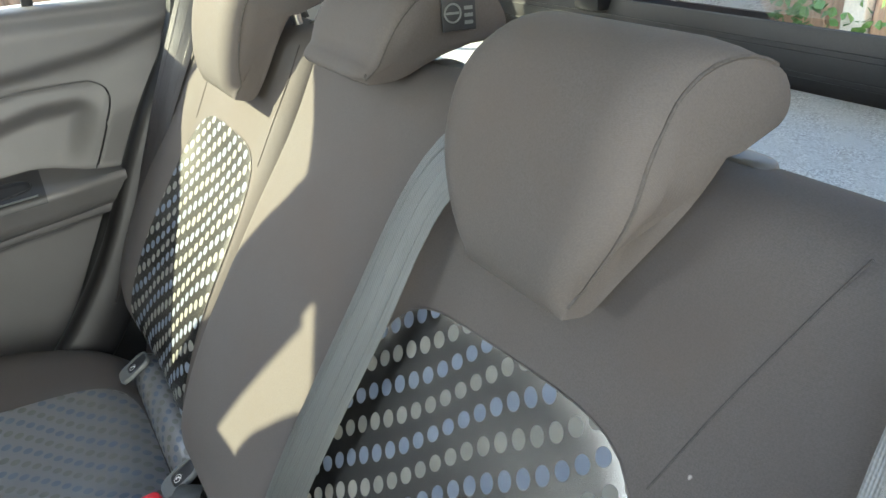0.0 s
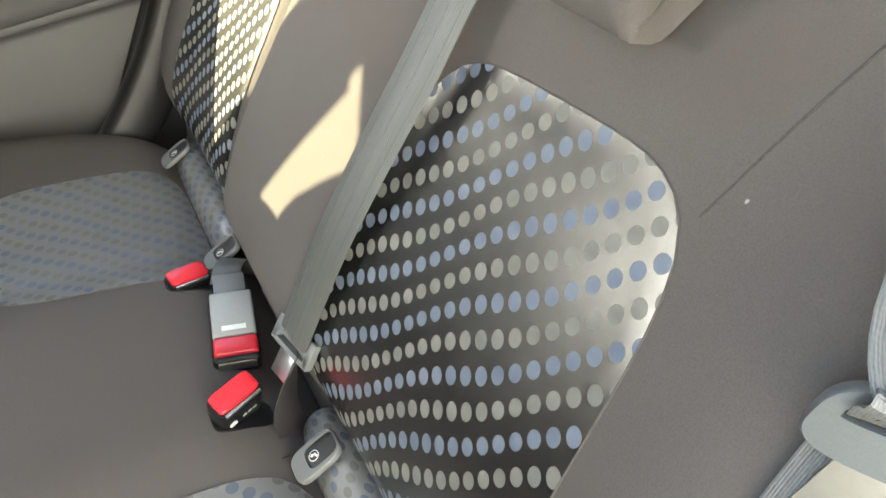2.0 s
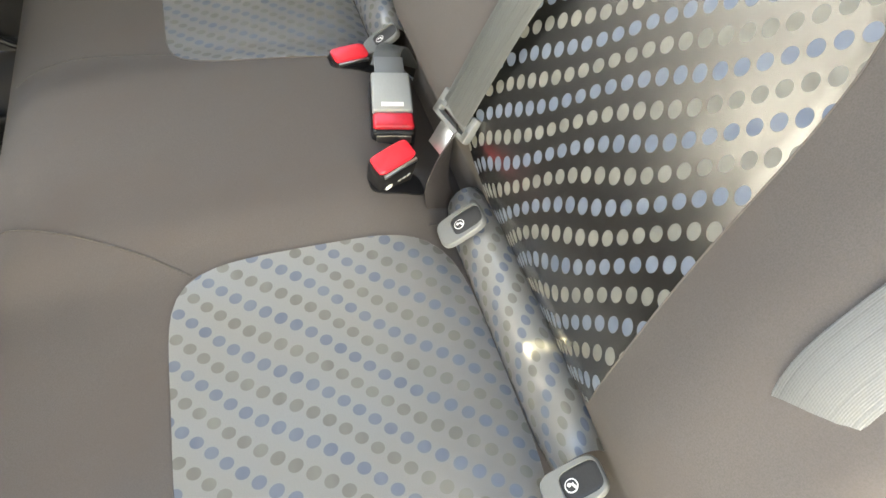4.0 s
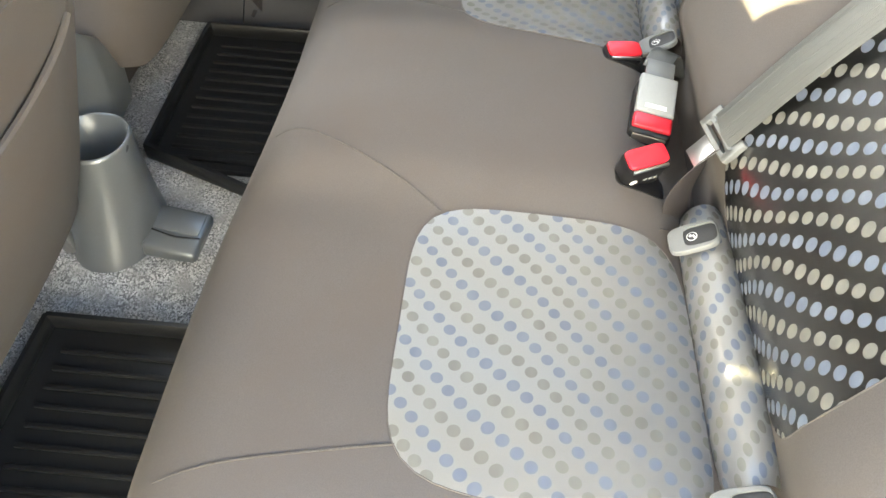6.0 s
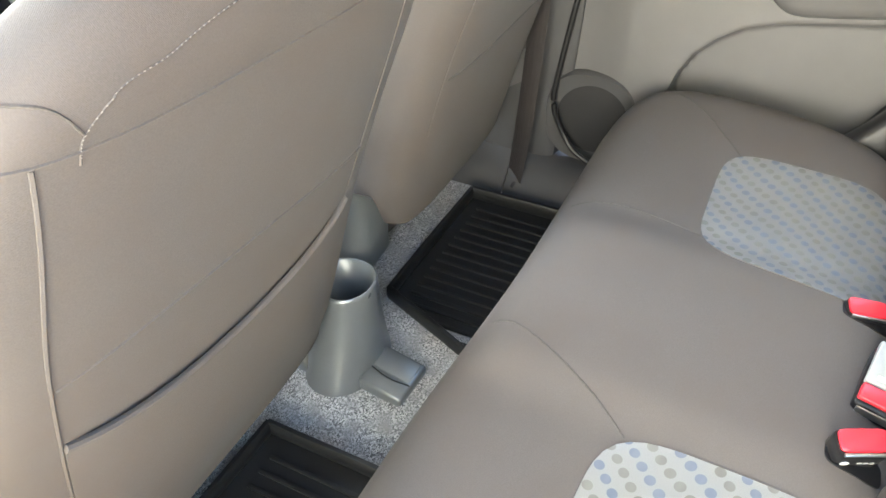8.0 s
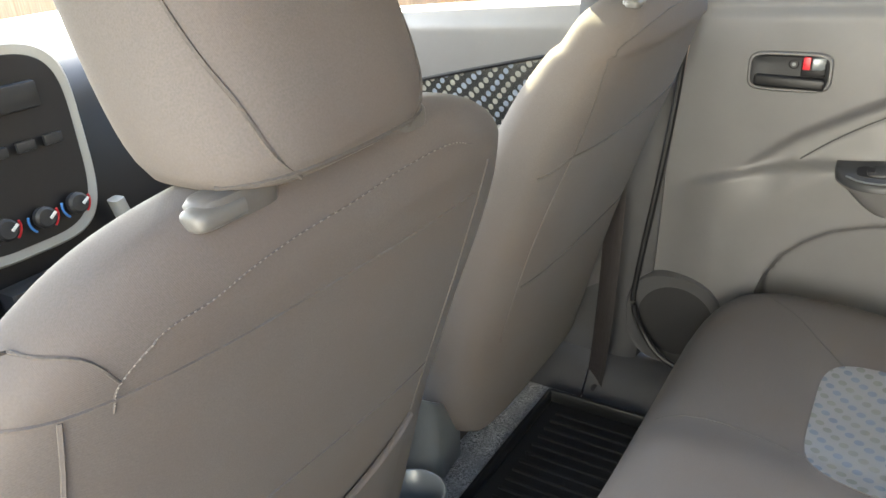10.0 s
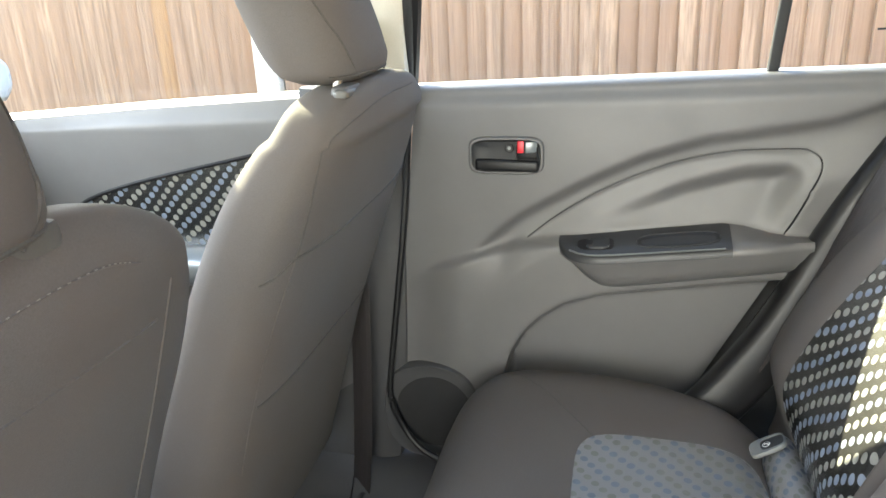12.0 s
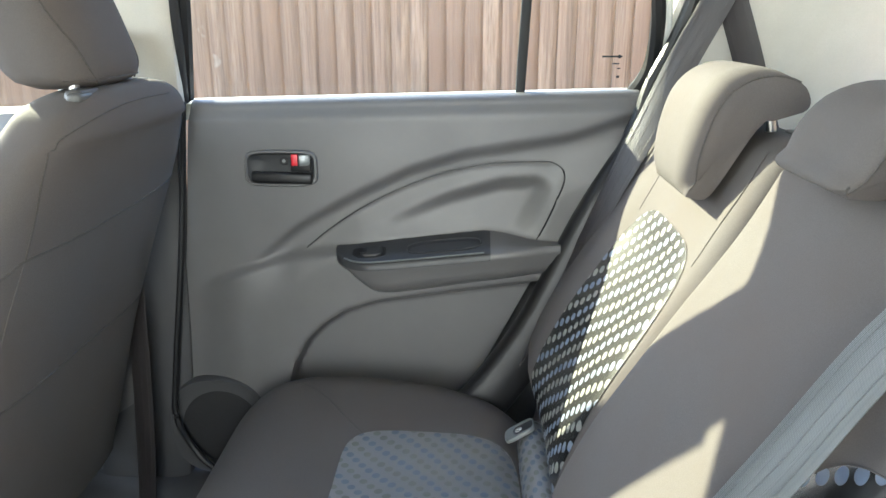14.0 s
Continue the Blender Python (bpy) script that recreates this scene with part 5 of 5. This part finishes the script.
        pocket = loft(rows, wrap=False)
        back = bmesh.ops.extrude_face_region(pocket, geom=pocket.faces[:])
        for v in back["geom"]:
            if isinstance(v, bmesh.types.BMVert):
                v.co.y += 0.002
        p = part("map_pocket", pocket, SEAT, t, "cloth map pocket")
        part("pocket_edge", tube([at(x, brim(x)) + Vector((0, -0.002 - 0.0045 * (1 - abs(x / 0.199) ** 6), 0)) for x in [-0.199 + 0.398 * i / 32 for i in range(33)]], 0.0042, 8, 0), SEAT, p, "elastic pocket edge")
    # seat cushion and runner
    rings = [[(cx + a, y, z0 + b) for a, b in ring(0, 0, 0.235 * k, 0.075 * k, 32, 3.5)] for y, z0, k in ((0.80 + dy, -0.17, 0.9), (0.84 + dy, -0.165, 1.0), (1.10 + dy, -0.14, 1.0), (1.24 + dy, -0.135, 0.95), (1.28 + dy, -0.14, 0.75))]
    part("cushion", loft(rings), SEAT, t)
    for s in (-1, 1):
        part("runner", box(cx + s * 0.19 - 0.02, cx + s * 0.19 + 0.02, 0.90 + dy, 1.2 + dy, -0.290, -0.235, 0.006), DARK, t, "dark metal seat runner")
        part("runner_end", turned(box(-0.014, 0.014, -0.006, 0.016, -0.018, 0.016, 0.005), pose(cx + s * 0.27, 0.81 + dy, -0.262, -18)), CHROME, t, "bright runner end cap")
    # head restraint
    cx, drop = (cx * 0.945 if cx > 0 else cx), (0.0 if driver else 0.010)
    hr = thing("front_headrest", (cx, 0.53 + dy, 0.555), "grey-brown cloth headrest on a front seat", "headrest", "front headrests")
    rings = []
    for k in range(25):
        u = k / 24
        z = 0.556 - drop + 0.205 * u
        e = math.sqrt(max(0.0, 1 - (2 * u - 1) ** 6))
        w = (0.098 - 0.012 * u) * (0.80 + 0.20 * e) * (1 if 0 < k < 24 else 0.9)
        d = (0.062 + 0.008 * math.sin(math.pi * u)) * (0.55 + 0.45 * e)
        yc = 0.545 + dy + 0.075 * u
        rings.append([(cx + a, yc + b, z) for a, b in ring(0, 0, w, d, 48, 3.0)])
    part("pad", loft(rings), SEAT, hr, sharp=75)
    def hat(x, u):
        z = 0.556 - drop + 0.205 * u
        e = math.sqrt(max(0.0, 1 - (2 * u - 1) ** 6))
        w, d = (0.098 - 0.012 * u) * (0.80 + 0.20 * e), (0.062 + 0.008 * math.sin(math.pi * u)) * (0.55 + 0.45 * e)
        q = min(0.9999, abs(x) / w)
        return (cx + x, 0.545 + dy + 0.075 * u - d * (1 - q ** 3) ** (1 / 3), z)
    for s in (-1, 1):
        part("seam", tube([hat(s * a, u) for a, u in ((0.050, 0.03), (0.067, 0.12), (0.075, 0.25), (0.081, 0.36), (0.084, 0.48), (0.085, 0.65), (0.084, 0.95))], 0.0014, 5, 6), THREAD, hr)
        lift, back = (0.009, -0.013) if driver else (0.006, 0.004)
        part("post", tube([(cx + s * 0.07, 0.535 + dy + back, 0.53), (cx + s * 0.07, 0.53 + dy + back, 0.60)], 0.0062, 10, 2), CHROME, hr, "bright steel post")
        rr = [[(cx + s * 0.078 + a, 0.520 + dy + back + b, z + lift) for a, b in ring(0, 0, (0.027 if s < 0 else 0.019) * k, (0.0120 if s < 0 else 0.009) * k, 26, 4.0)] for z, k in ((0.534, 0.95), (0.540, 1.0), (0.545, 0.97), (0.548, 0.86), (0.549, 0.6))]
        g = part("post_guide", loft(rr), GUIDE, hr, "grey plastic post guide")
        if s < 0:
            knob = [[(cx + s * 0.096 - x, 0.516 + dy + back + b, 0.540 + lift + z) for b, z in ring(0, 0, 0.0098 * k, 0.0062 * k, 28, 2.8)] for x, k in ((-0.016, 0.97), (0.002, 1.0), (0.007, 0.985), (0.0105, 0.93), (0.0128, 0.82), (0.0142, 0.62), (0.0147, 0.3))]
            part("release_button", loft(knob), BUTTON, g, "pale grey release button", sharp=80)
    part("bottom_seam", tube([hat(a, 0.05) for a in [-0.088 + 0.176 * i / 20 for i in range(21)]], 0.0014, 5, 0), THREAD, hr)


front_seat(-0.335, 0.0, "grey-brown cloth front passenger seat with a map pocket", 0.38, 0.012, 0.018, 0.0, -0.125)
front_seat(0.366, 0.035, "grey-brown cloth driver seat", 0.375, 0.0, -0.006, -0.03, -0.10)


# ---------------------------------------------------------------- floor mats, console, dashboard
def mat(name, plan, label):
    """A rubber tray mat with a raised lip all round and ribs along the car; plan: its corners, going round."""
    mid = sum((Vector(p) for p in plan), Vector((0, 0))) / len(plan)
    t = thing(name, (mid.x, mid.y, -0.30), label, "floor mat", "rubber floor mats")
    def inset(d):
        return [(mid.x + (x - mid.x) * (1 - d / abs(x - mid.x)), mid.y + (y - mid.y) * (1 - d / abs(y - mid.y))) for x, y in plan]
    part("tray", loft([[(x, y, z) for x, y in inset(d)] for z, d in ((-0.300, 0.0), (-0.293, 0.001))]), RUBBER, t)
    for k in range(len(plan)):
        a, b = Vector((*plan[k], -0.280)), Vector((*plan[(k + 1) % len(plan)], -0.280))
        side = (b - a).cross(Vector((0, 0, 1))).normalized()
        part("lip", bar([a, a.lerp(b, 0.5) + Vector((0, 0, 0.002)), b], 0.012, 0.030, side, 4, 4, 10), RUBBER, t, "raised rubber lip")
    x0, x1 = min(p[0] for p in plan), max(p[0] for p in plan)
    edges = [(Vector(plan[k]), Vector(plan[(k + 1) % len(plan)])) for k in range(len(plan))]
    n = int((x1 - x0 - 0.06) / 0.026)
    for i in range(n):
        x = x0 + 0.04 + (x1 - x0 - 0.08) * i / (n - 1)
        ys = sorted(a.y + (b.y - a.y) * (x - a.x) / (b.x - a.x) for a, b in edges if (a.x - x) * (b.x - x) < 0)
        part("rib", box(x - 0.0035, x + 0.0035, ys[0] + 0.03, ys[-1] - 0.03, -0.294, -0.288, 0.0015), RUBBER, t)
    return t


mat("floor_mat", [(-0.60, 0.36), (-0.194, 0.36), (-0.194, 0.795), (-0.60, 0.800)], "black ribbed rubber mat behind the passenger seat")
mat("floor_mat", [(0.060, 0.36), (0.510, 0.36), (0.508, 0.770), (0.152, 0.776), (0.064, 0.56)], "black ribbed rubber mat behind the driver seat")


def cup_holder():
    t = thing("cup_holder", (0.0, 0.75, -0.288), "slate grey plastic rear cup holder on the carpet", "cup holder")
    rings = []
    for z, rx, ry, cx in ((-0.29, 0.088, 0.064, -0.014), (-0.27, 0.081, 0.062, -0.012), (-0.22, 0.066, 0.057, -0.006), (-0.17, 0.056, 0.053, 0.0), (-0.125, 0.052, 0.0505, 0.003), (-0.119, 0.0515, 0.050, 0.003),
                          (-0.1175, 0.049, 0.0475, 0.003), (-0.119, 0.0465, 0.045, 0.003), (-0.20, 0.041, 0.040, 0.003), (-0.255, 0.038, 0.038, 0.003)):
        rings.append([(cx + a, 0.762 + b, z) for a, b in ring(0, 0, rx, ry, 48, 2.2)])
    part("cup", loft(rings), SLATE, t, sharp=60)
    m = pose(-0.024, 0.668, -0.278, 8, 0, -3)
    part("tray", turned(box(-0.043, 0.043, -0.040, 0.042, -0.016, 0.012, 0.007, 3), m), SLATE, t, "low tray at its foot")
    part("tray_dish", turned(box(-0.008, 0.037, -0.032, 0.040, 0.009, 0.0142, 0.003, 2), m), SLATE, t)
    part("tray_groove", tube([m @ Vector((-0.010, -0.036, 0.0125)), m @ Vector((-0.016, 0.0, 0.0135)), m @ Vector((-0.010, 0.04, 0.0125))], 0.0012, 5), BLACK, t)


cup_holder()


def console():
    t = thing("centre_console", (0.02, 0.90, -0.29), "slate grey plastic end of the handbrake console", "console")
    plan = [(-0.040, 0.875), (0.07, 0.788), (0.084, 0.7775), (0.092, 0.7725), (0.101, 0.771), (0.165, 0.776), (0.184, 0.790), (0.172, 0.835), (0.160, 0.90), (0.150, 1.3), (-0.040, 1.3)]
    mx, my = 0.045, 1.0
    rings = []
    for z, k in ((-0.185, 0.95), (-0.175, 0.99), (-0.12, 1.0), (-0.005, 1.0), (0.006, 0.992), (0.014, 0.975), (0.0185, 0.95), (0.020, 0.92), (0.022, 0.7)):
        drop = step(z, -0.13, -0.02)
        rings.append([(mx + (x - mx) * k, my + (y - my) * (1 - (1 - k) * 0.55), z - drop * (0.75 * max(0.0, x - 0.03) - 0.012)) for x, y in plan])
    part("end_cap", loft(rings), SLATE, t, sharp=28)
    part("base", box(-0.030, 0.110, 0.86, 1.3, -0.292, -0.15, 0.01), DARK, t, "dark lower part of the console")
    part("lever", tube([(0.0, 1.0, 0.0), (0.0, 0.95, 0.035), (0.0, 0.9, 0.05)], 0.014, 12), BLACK, t, "black handbrake lever")


console()


def dashboard():
    t = thing("dashboard", (0, 1.5, -0.1), "dark dashboard with a pale centre panel of heater controls", "dashboard")
    rings = [[(x, y, z) for y, z in ((1.66, -0.15), (1.42, -0.12), (1.36, 0.10), (1.38, 0.36), (1.45, 0.46), (1.66, 0.53))] for x in (-0.66, -0.3, 0.0, 0.3, 0.66)]
    part("body", loft(rings), BLACK, t)
    f = lambda a, b, lift: Vector((a, 1.352 + 0.16 * (b - 0.20) - lift, b))
    c = [(-0.255, 0.215), (0.004, 0.215), (0.035, 0.53), (-0.285, 0.53)]
    part("surround", patch(c, f, 4, 0.016), PALE, t, "pale silver centre panel")
    c = [(-0.240, 0.230), (-0.011, 0.230), (0.020, 0.515), (-0.270, 0.515)]
    part("control_panel", patch(c, f, 4, 0.020), BLACK, t, "black control panel")
    for x, z in ((-0.165, 0.275), (-0.105, 0.272), (-0.048, 0.275)):
        p = f(x, z, 0.020)
        k = part("knob", disc(p, (0, -1, 0.16), 0.017, 0.014, 28, 0.004), DARK, t, "round heater knob")
        part("pointer", turned(box(-0.002, 0.002, -0.002, 0.0, 0.002, 0.015), Matrix.Translation(p + Vector((0, -0.018, 0))) @ pose(0, 0, 0, 0, 55)), WHITE, k)
        arc = [p + Vector((0.024 * math.cos(a), -0.001, 0.024 * math.sin(a))) for a in [0.3 - 1.2 * i / 10 for i in range(11)]]
        part("red_arc", tube(arc, 0.002, 6, 0), RED, k, "red scale arc")
        arc = [p + Vector((0.024 * math.cos(a), -0.001, 0.024 * math.sin(a))) for a in [2.8 + 1.2 * i / 10 for i in range(11)]]
        part("blue_arc", tube(arc, 0.002, 6, 0), BLUE, k, "blue scale arc")
    for k in range(5):
        part("radio_button", box(-0.235 + 0.044 * k, -0.205 + 0.044 * k, f(0, 0.38, 0.024)[1], f(0, 0.38, 0.016)[1], 0.372, 0.388, 0.002), DARK, t)
    part("switch_block", box(-0.20, -0.015, 1.315, 1.36, 0.12, 0.185, 0.004), DARK, t, "dark switch block below the heater controls")
    part("switch", box(-0.065, -0.035, 1.310, 1.32, 0.135, 0.165, 0.003), SLATE, t)
    part("switch_mark", box(-0.053, -0.047, 1.3092, 1.3105, 0.145, 0.156), WHITE, t)
    part("side_strip", bar([(0.015, 1.335, 0.26), (0.030, 1.33, 0.18), (0.045, 1.32, 0.10), (0.06, 1.32, 0.0)], 0.020, 0.03, (1, 0, 0)), PALE, t, "pale strip beside the centre panel")
    part("vent", box(-0.23, -0.04, f(0, 0.45, 0.024)[1], f(0, 0.45, 0.01)[1], 0.43, 0.47, 0.004), DARK, t, "dark air vent")


dashboard()


# ---------------------------------------------------------------- timber fences, their boards last
def fence(name, start, step_vec, count, turn, posts, odd, label, w=0.125):
    t = thing(name, (*start, GROUND), label, "fence")
    rng = random.Random(5)
    shapes = []
    for k in range(6):
        bm = bmesh.new()
        h = 1.78 + 0.01 * rng.random()
        lean = 0.003 * rng.uniform(-1, 1)
        v = [bm.verts.new(p) for p in ((0, -0.032, 0), (w, -0.006, 0), (w, 0.004, 0), (0, 0.004, 0), (lean, -0.032, h), (w + lean, -0.006, h), (w + lean, 0.004, h), (lean, 0.004, h))]
        for q in ((0, 1, 5, 4), (1, 2, 6, 5), (2, 3, 7, 6), (3, 0, 4, 7), (4, 5, 6, 7), (3, 2, 1, 0)):
            bm.faces.new([v[i] for i in q])
        me = bpy.data.meshes.new("board")
        bm.to_mesh(me)
        bm.free()
        me.materials.append(FENCE)
        shapes.append(me)
    fresh = shapes[0].copy()
    fresh.materials.clear()
    fresh.materials.append(FRESH)
    for i in range(count):
        b = new("board", fresh if i == odd else shapes[i % 6])
        b.parent = t
        b.matrix_basis = Matrix.Translation((step_vec[0] * i, step_vec[1] * i, 0.03)) @ pose(0, 0, 0, 0, 0, turn + rng.uniform(-0.6, 0.6))
    for d in posts:
        bm = box(-0.05, 0.05, -0.07, 0.03, 0, 1.85, 0.01)
        me = bpy.data.meshes.new("post")
        bm.to_mesh(me)
        bm.free()
        me.materials.append(POST)
        p = new("post", me)
        p.parent = t
        u = Vector(step_vec).normalized() * d
        p.matrix_basis = Matrix.Translation((u.x, u.y, 0)) @ pose(0, 0, 0, 0, 0, turn)
        p["label"] = "pale concrete fence post"
    for z in (0.3, 0.95, 1.55):
        L = Vector(step_vec).length * count
        bm = turned(box(0, L, 0.006, 0.05, z - 0.04, z + 0.04), pose(0, 0, 0, 0, 0, turn))
        me = bpy.data.meshes.new("rail")
        bm.to_mesh(me)
        bm.free()
        me.materials.append(FENCE)
        r = new("rail", me)
        r.parent = t


fence("fence", (2.25, 6.5), (0, -0.068), 139, -90, (3.10, 4.905), 65, "weathered brown feather-edge timber fence beside the car", 0.084)
fence("fence", (2.75, -3.0), (-0.104, 0), 64, 180, (1.6, 3.4, 5.2), -1, "weathered brown timber fence behind the car")


def door_mirror():
    t = thing("door_mirror", (0.86, 1.70, 0.42), "pale painted door mirror outside the driver window", "mirror")
    rings = [[(x, 1.70 + a, 0.50 + b) for a, b in ring(0, 0, 0.055 * k, 0.065 * k, 24, 3)] for x, k in ((0.80, 0.75), (0.82, 0.95), (0.88, 1.0), (0.95, 0.9), (0.98, 0.6))]
    part("housing", loft(rings), PAINT, t)
    part("foot", box(0.74, 0.82, 1.68, 1.73, 0.44, 0.48, 0.01), BLACK, t, "black mirror foot")


door_mirror()


def plant():
    t = thing("climbing_plant", (1.30, -2.92, GROUND), "green leafy climbing plant against the rear fence", "plant")
    rng = random.Random(11)
    stem = [(1.30 + 0.05 * math.sin(3 * k), -2.93, GROUND + 0.11 * k) for k in range(9)]
    part("stem", tube(stem, 0.008, 6, 4), FENCE, t, "thin woody stem")
    bm = bmesh.new()
    for _ in range(420):
        c = Vector((rng.gauss(1.32, 0.16), -2.90 + rng.uniform(-0.05, 0.10), GROUND + rng.uniform(0.1, 0.86)))
        m = Matrix.Translation(c) @ pose(0, 0, 0, rng.uniform(20, 120), rng.uniform(-40, 40), rng.uniform(0, 360))
        w, h = rng.uniform(0.016, 0.028), rng.uniform(0.03, 0.055)
        v = [bm.verts.new(m @ Vector(p)) for p in ((0, 0, 0), (w, h * 0.4, 0.006), (w * 0.6, h * 0.8, 0), (0, h, -0.004), (-w * 0.6, h * 0.8, 0), (-w, h * 0.4, 0.006))]
        bm.faces.new((v[0], v[1], v[2], v[3]))
        bm.faces.new((v[0], v[3], v[4], v[5]))
    leaves = part("leaves", bm, LEAF, t, "small green leaves")
    tagged(leaves, kind="stuff")


plant()
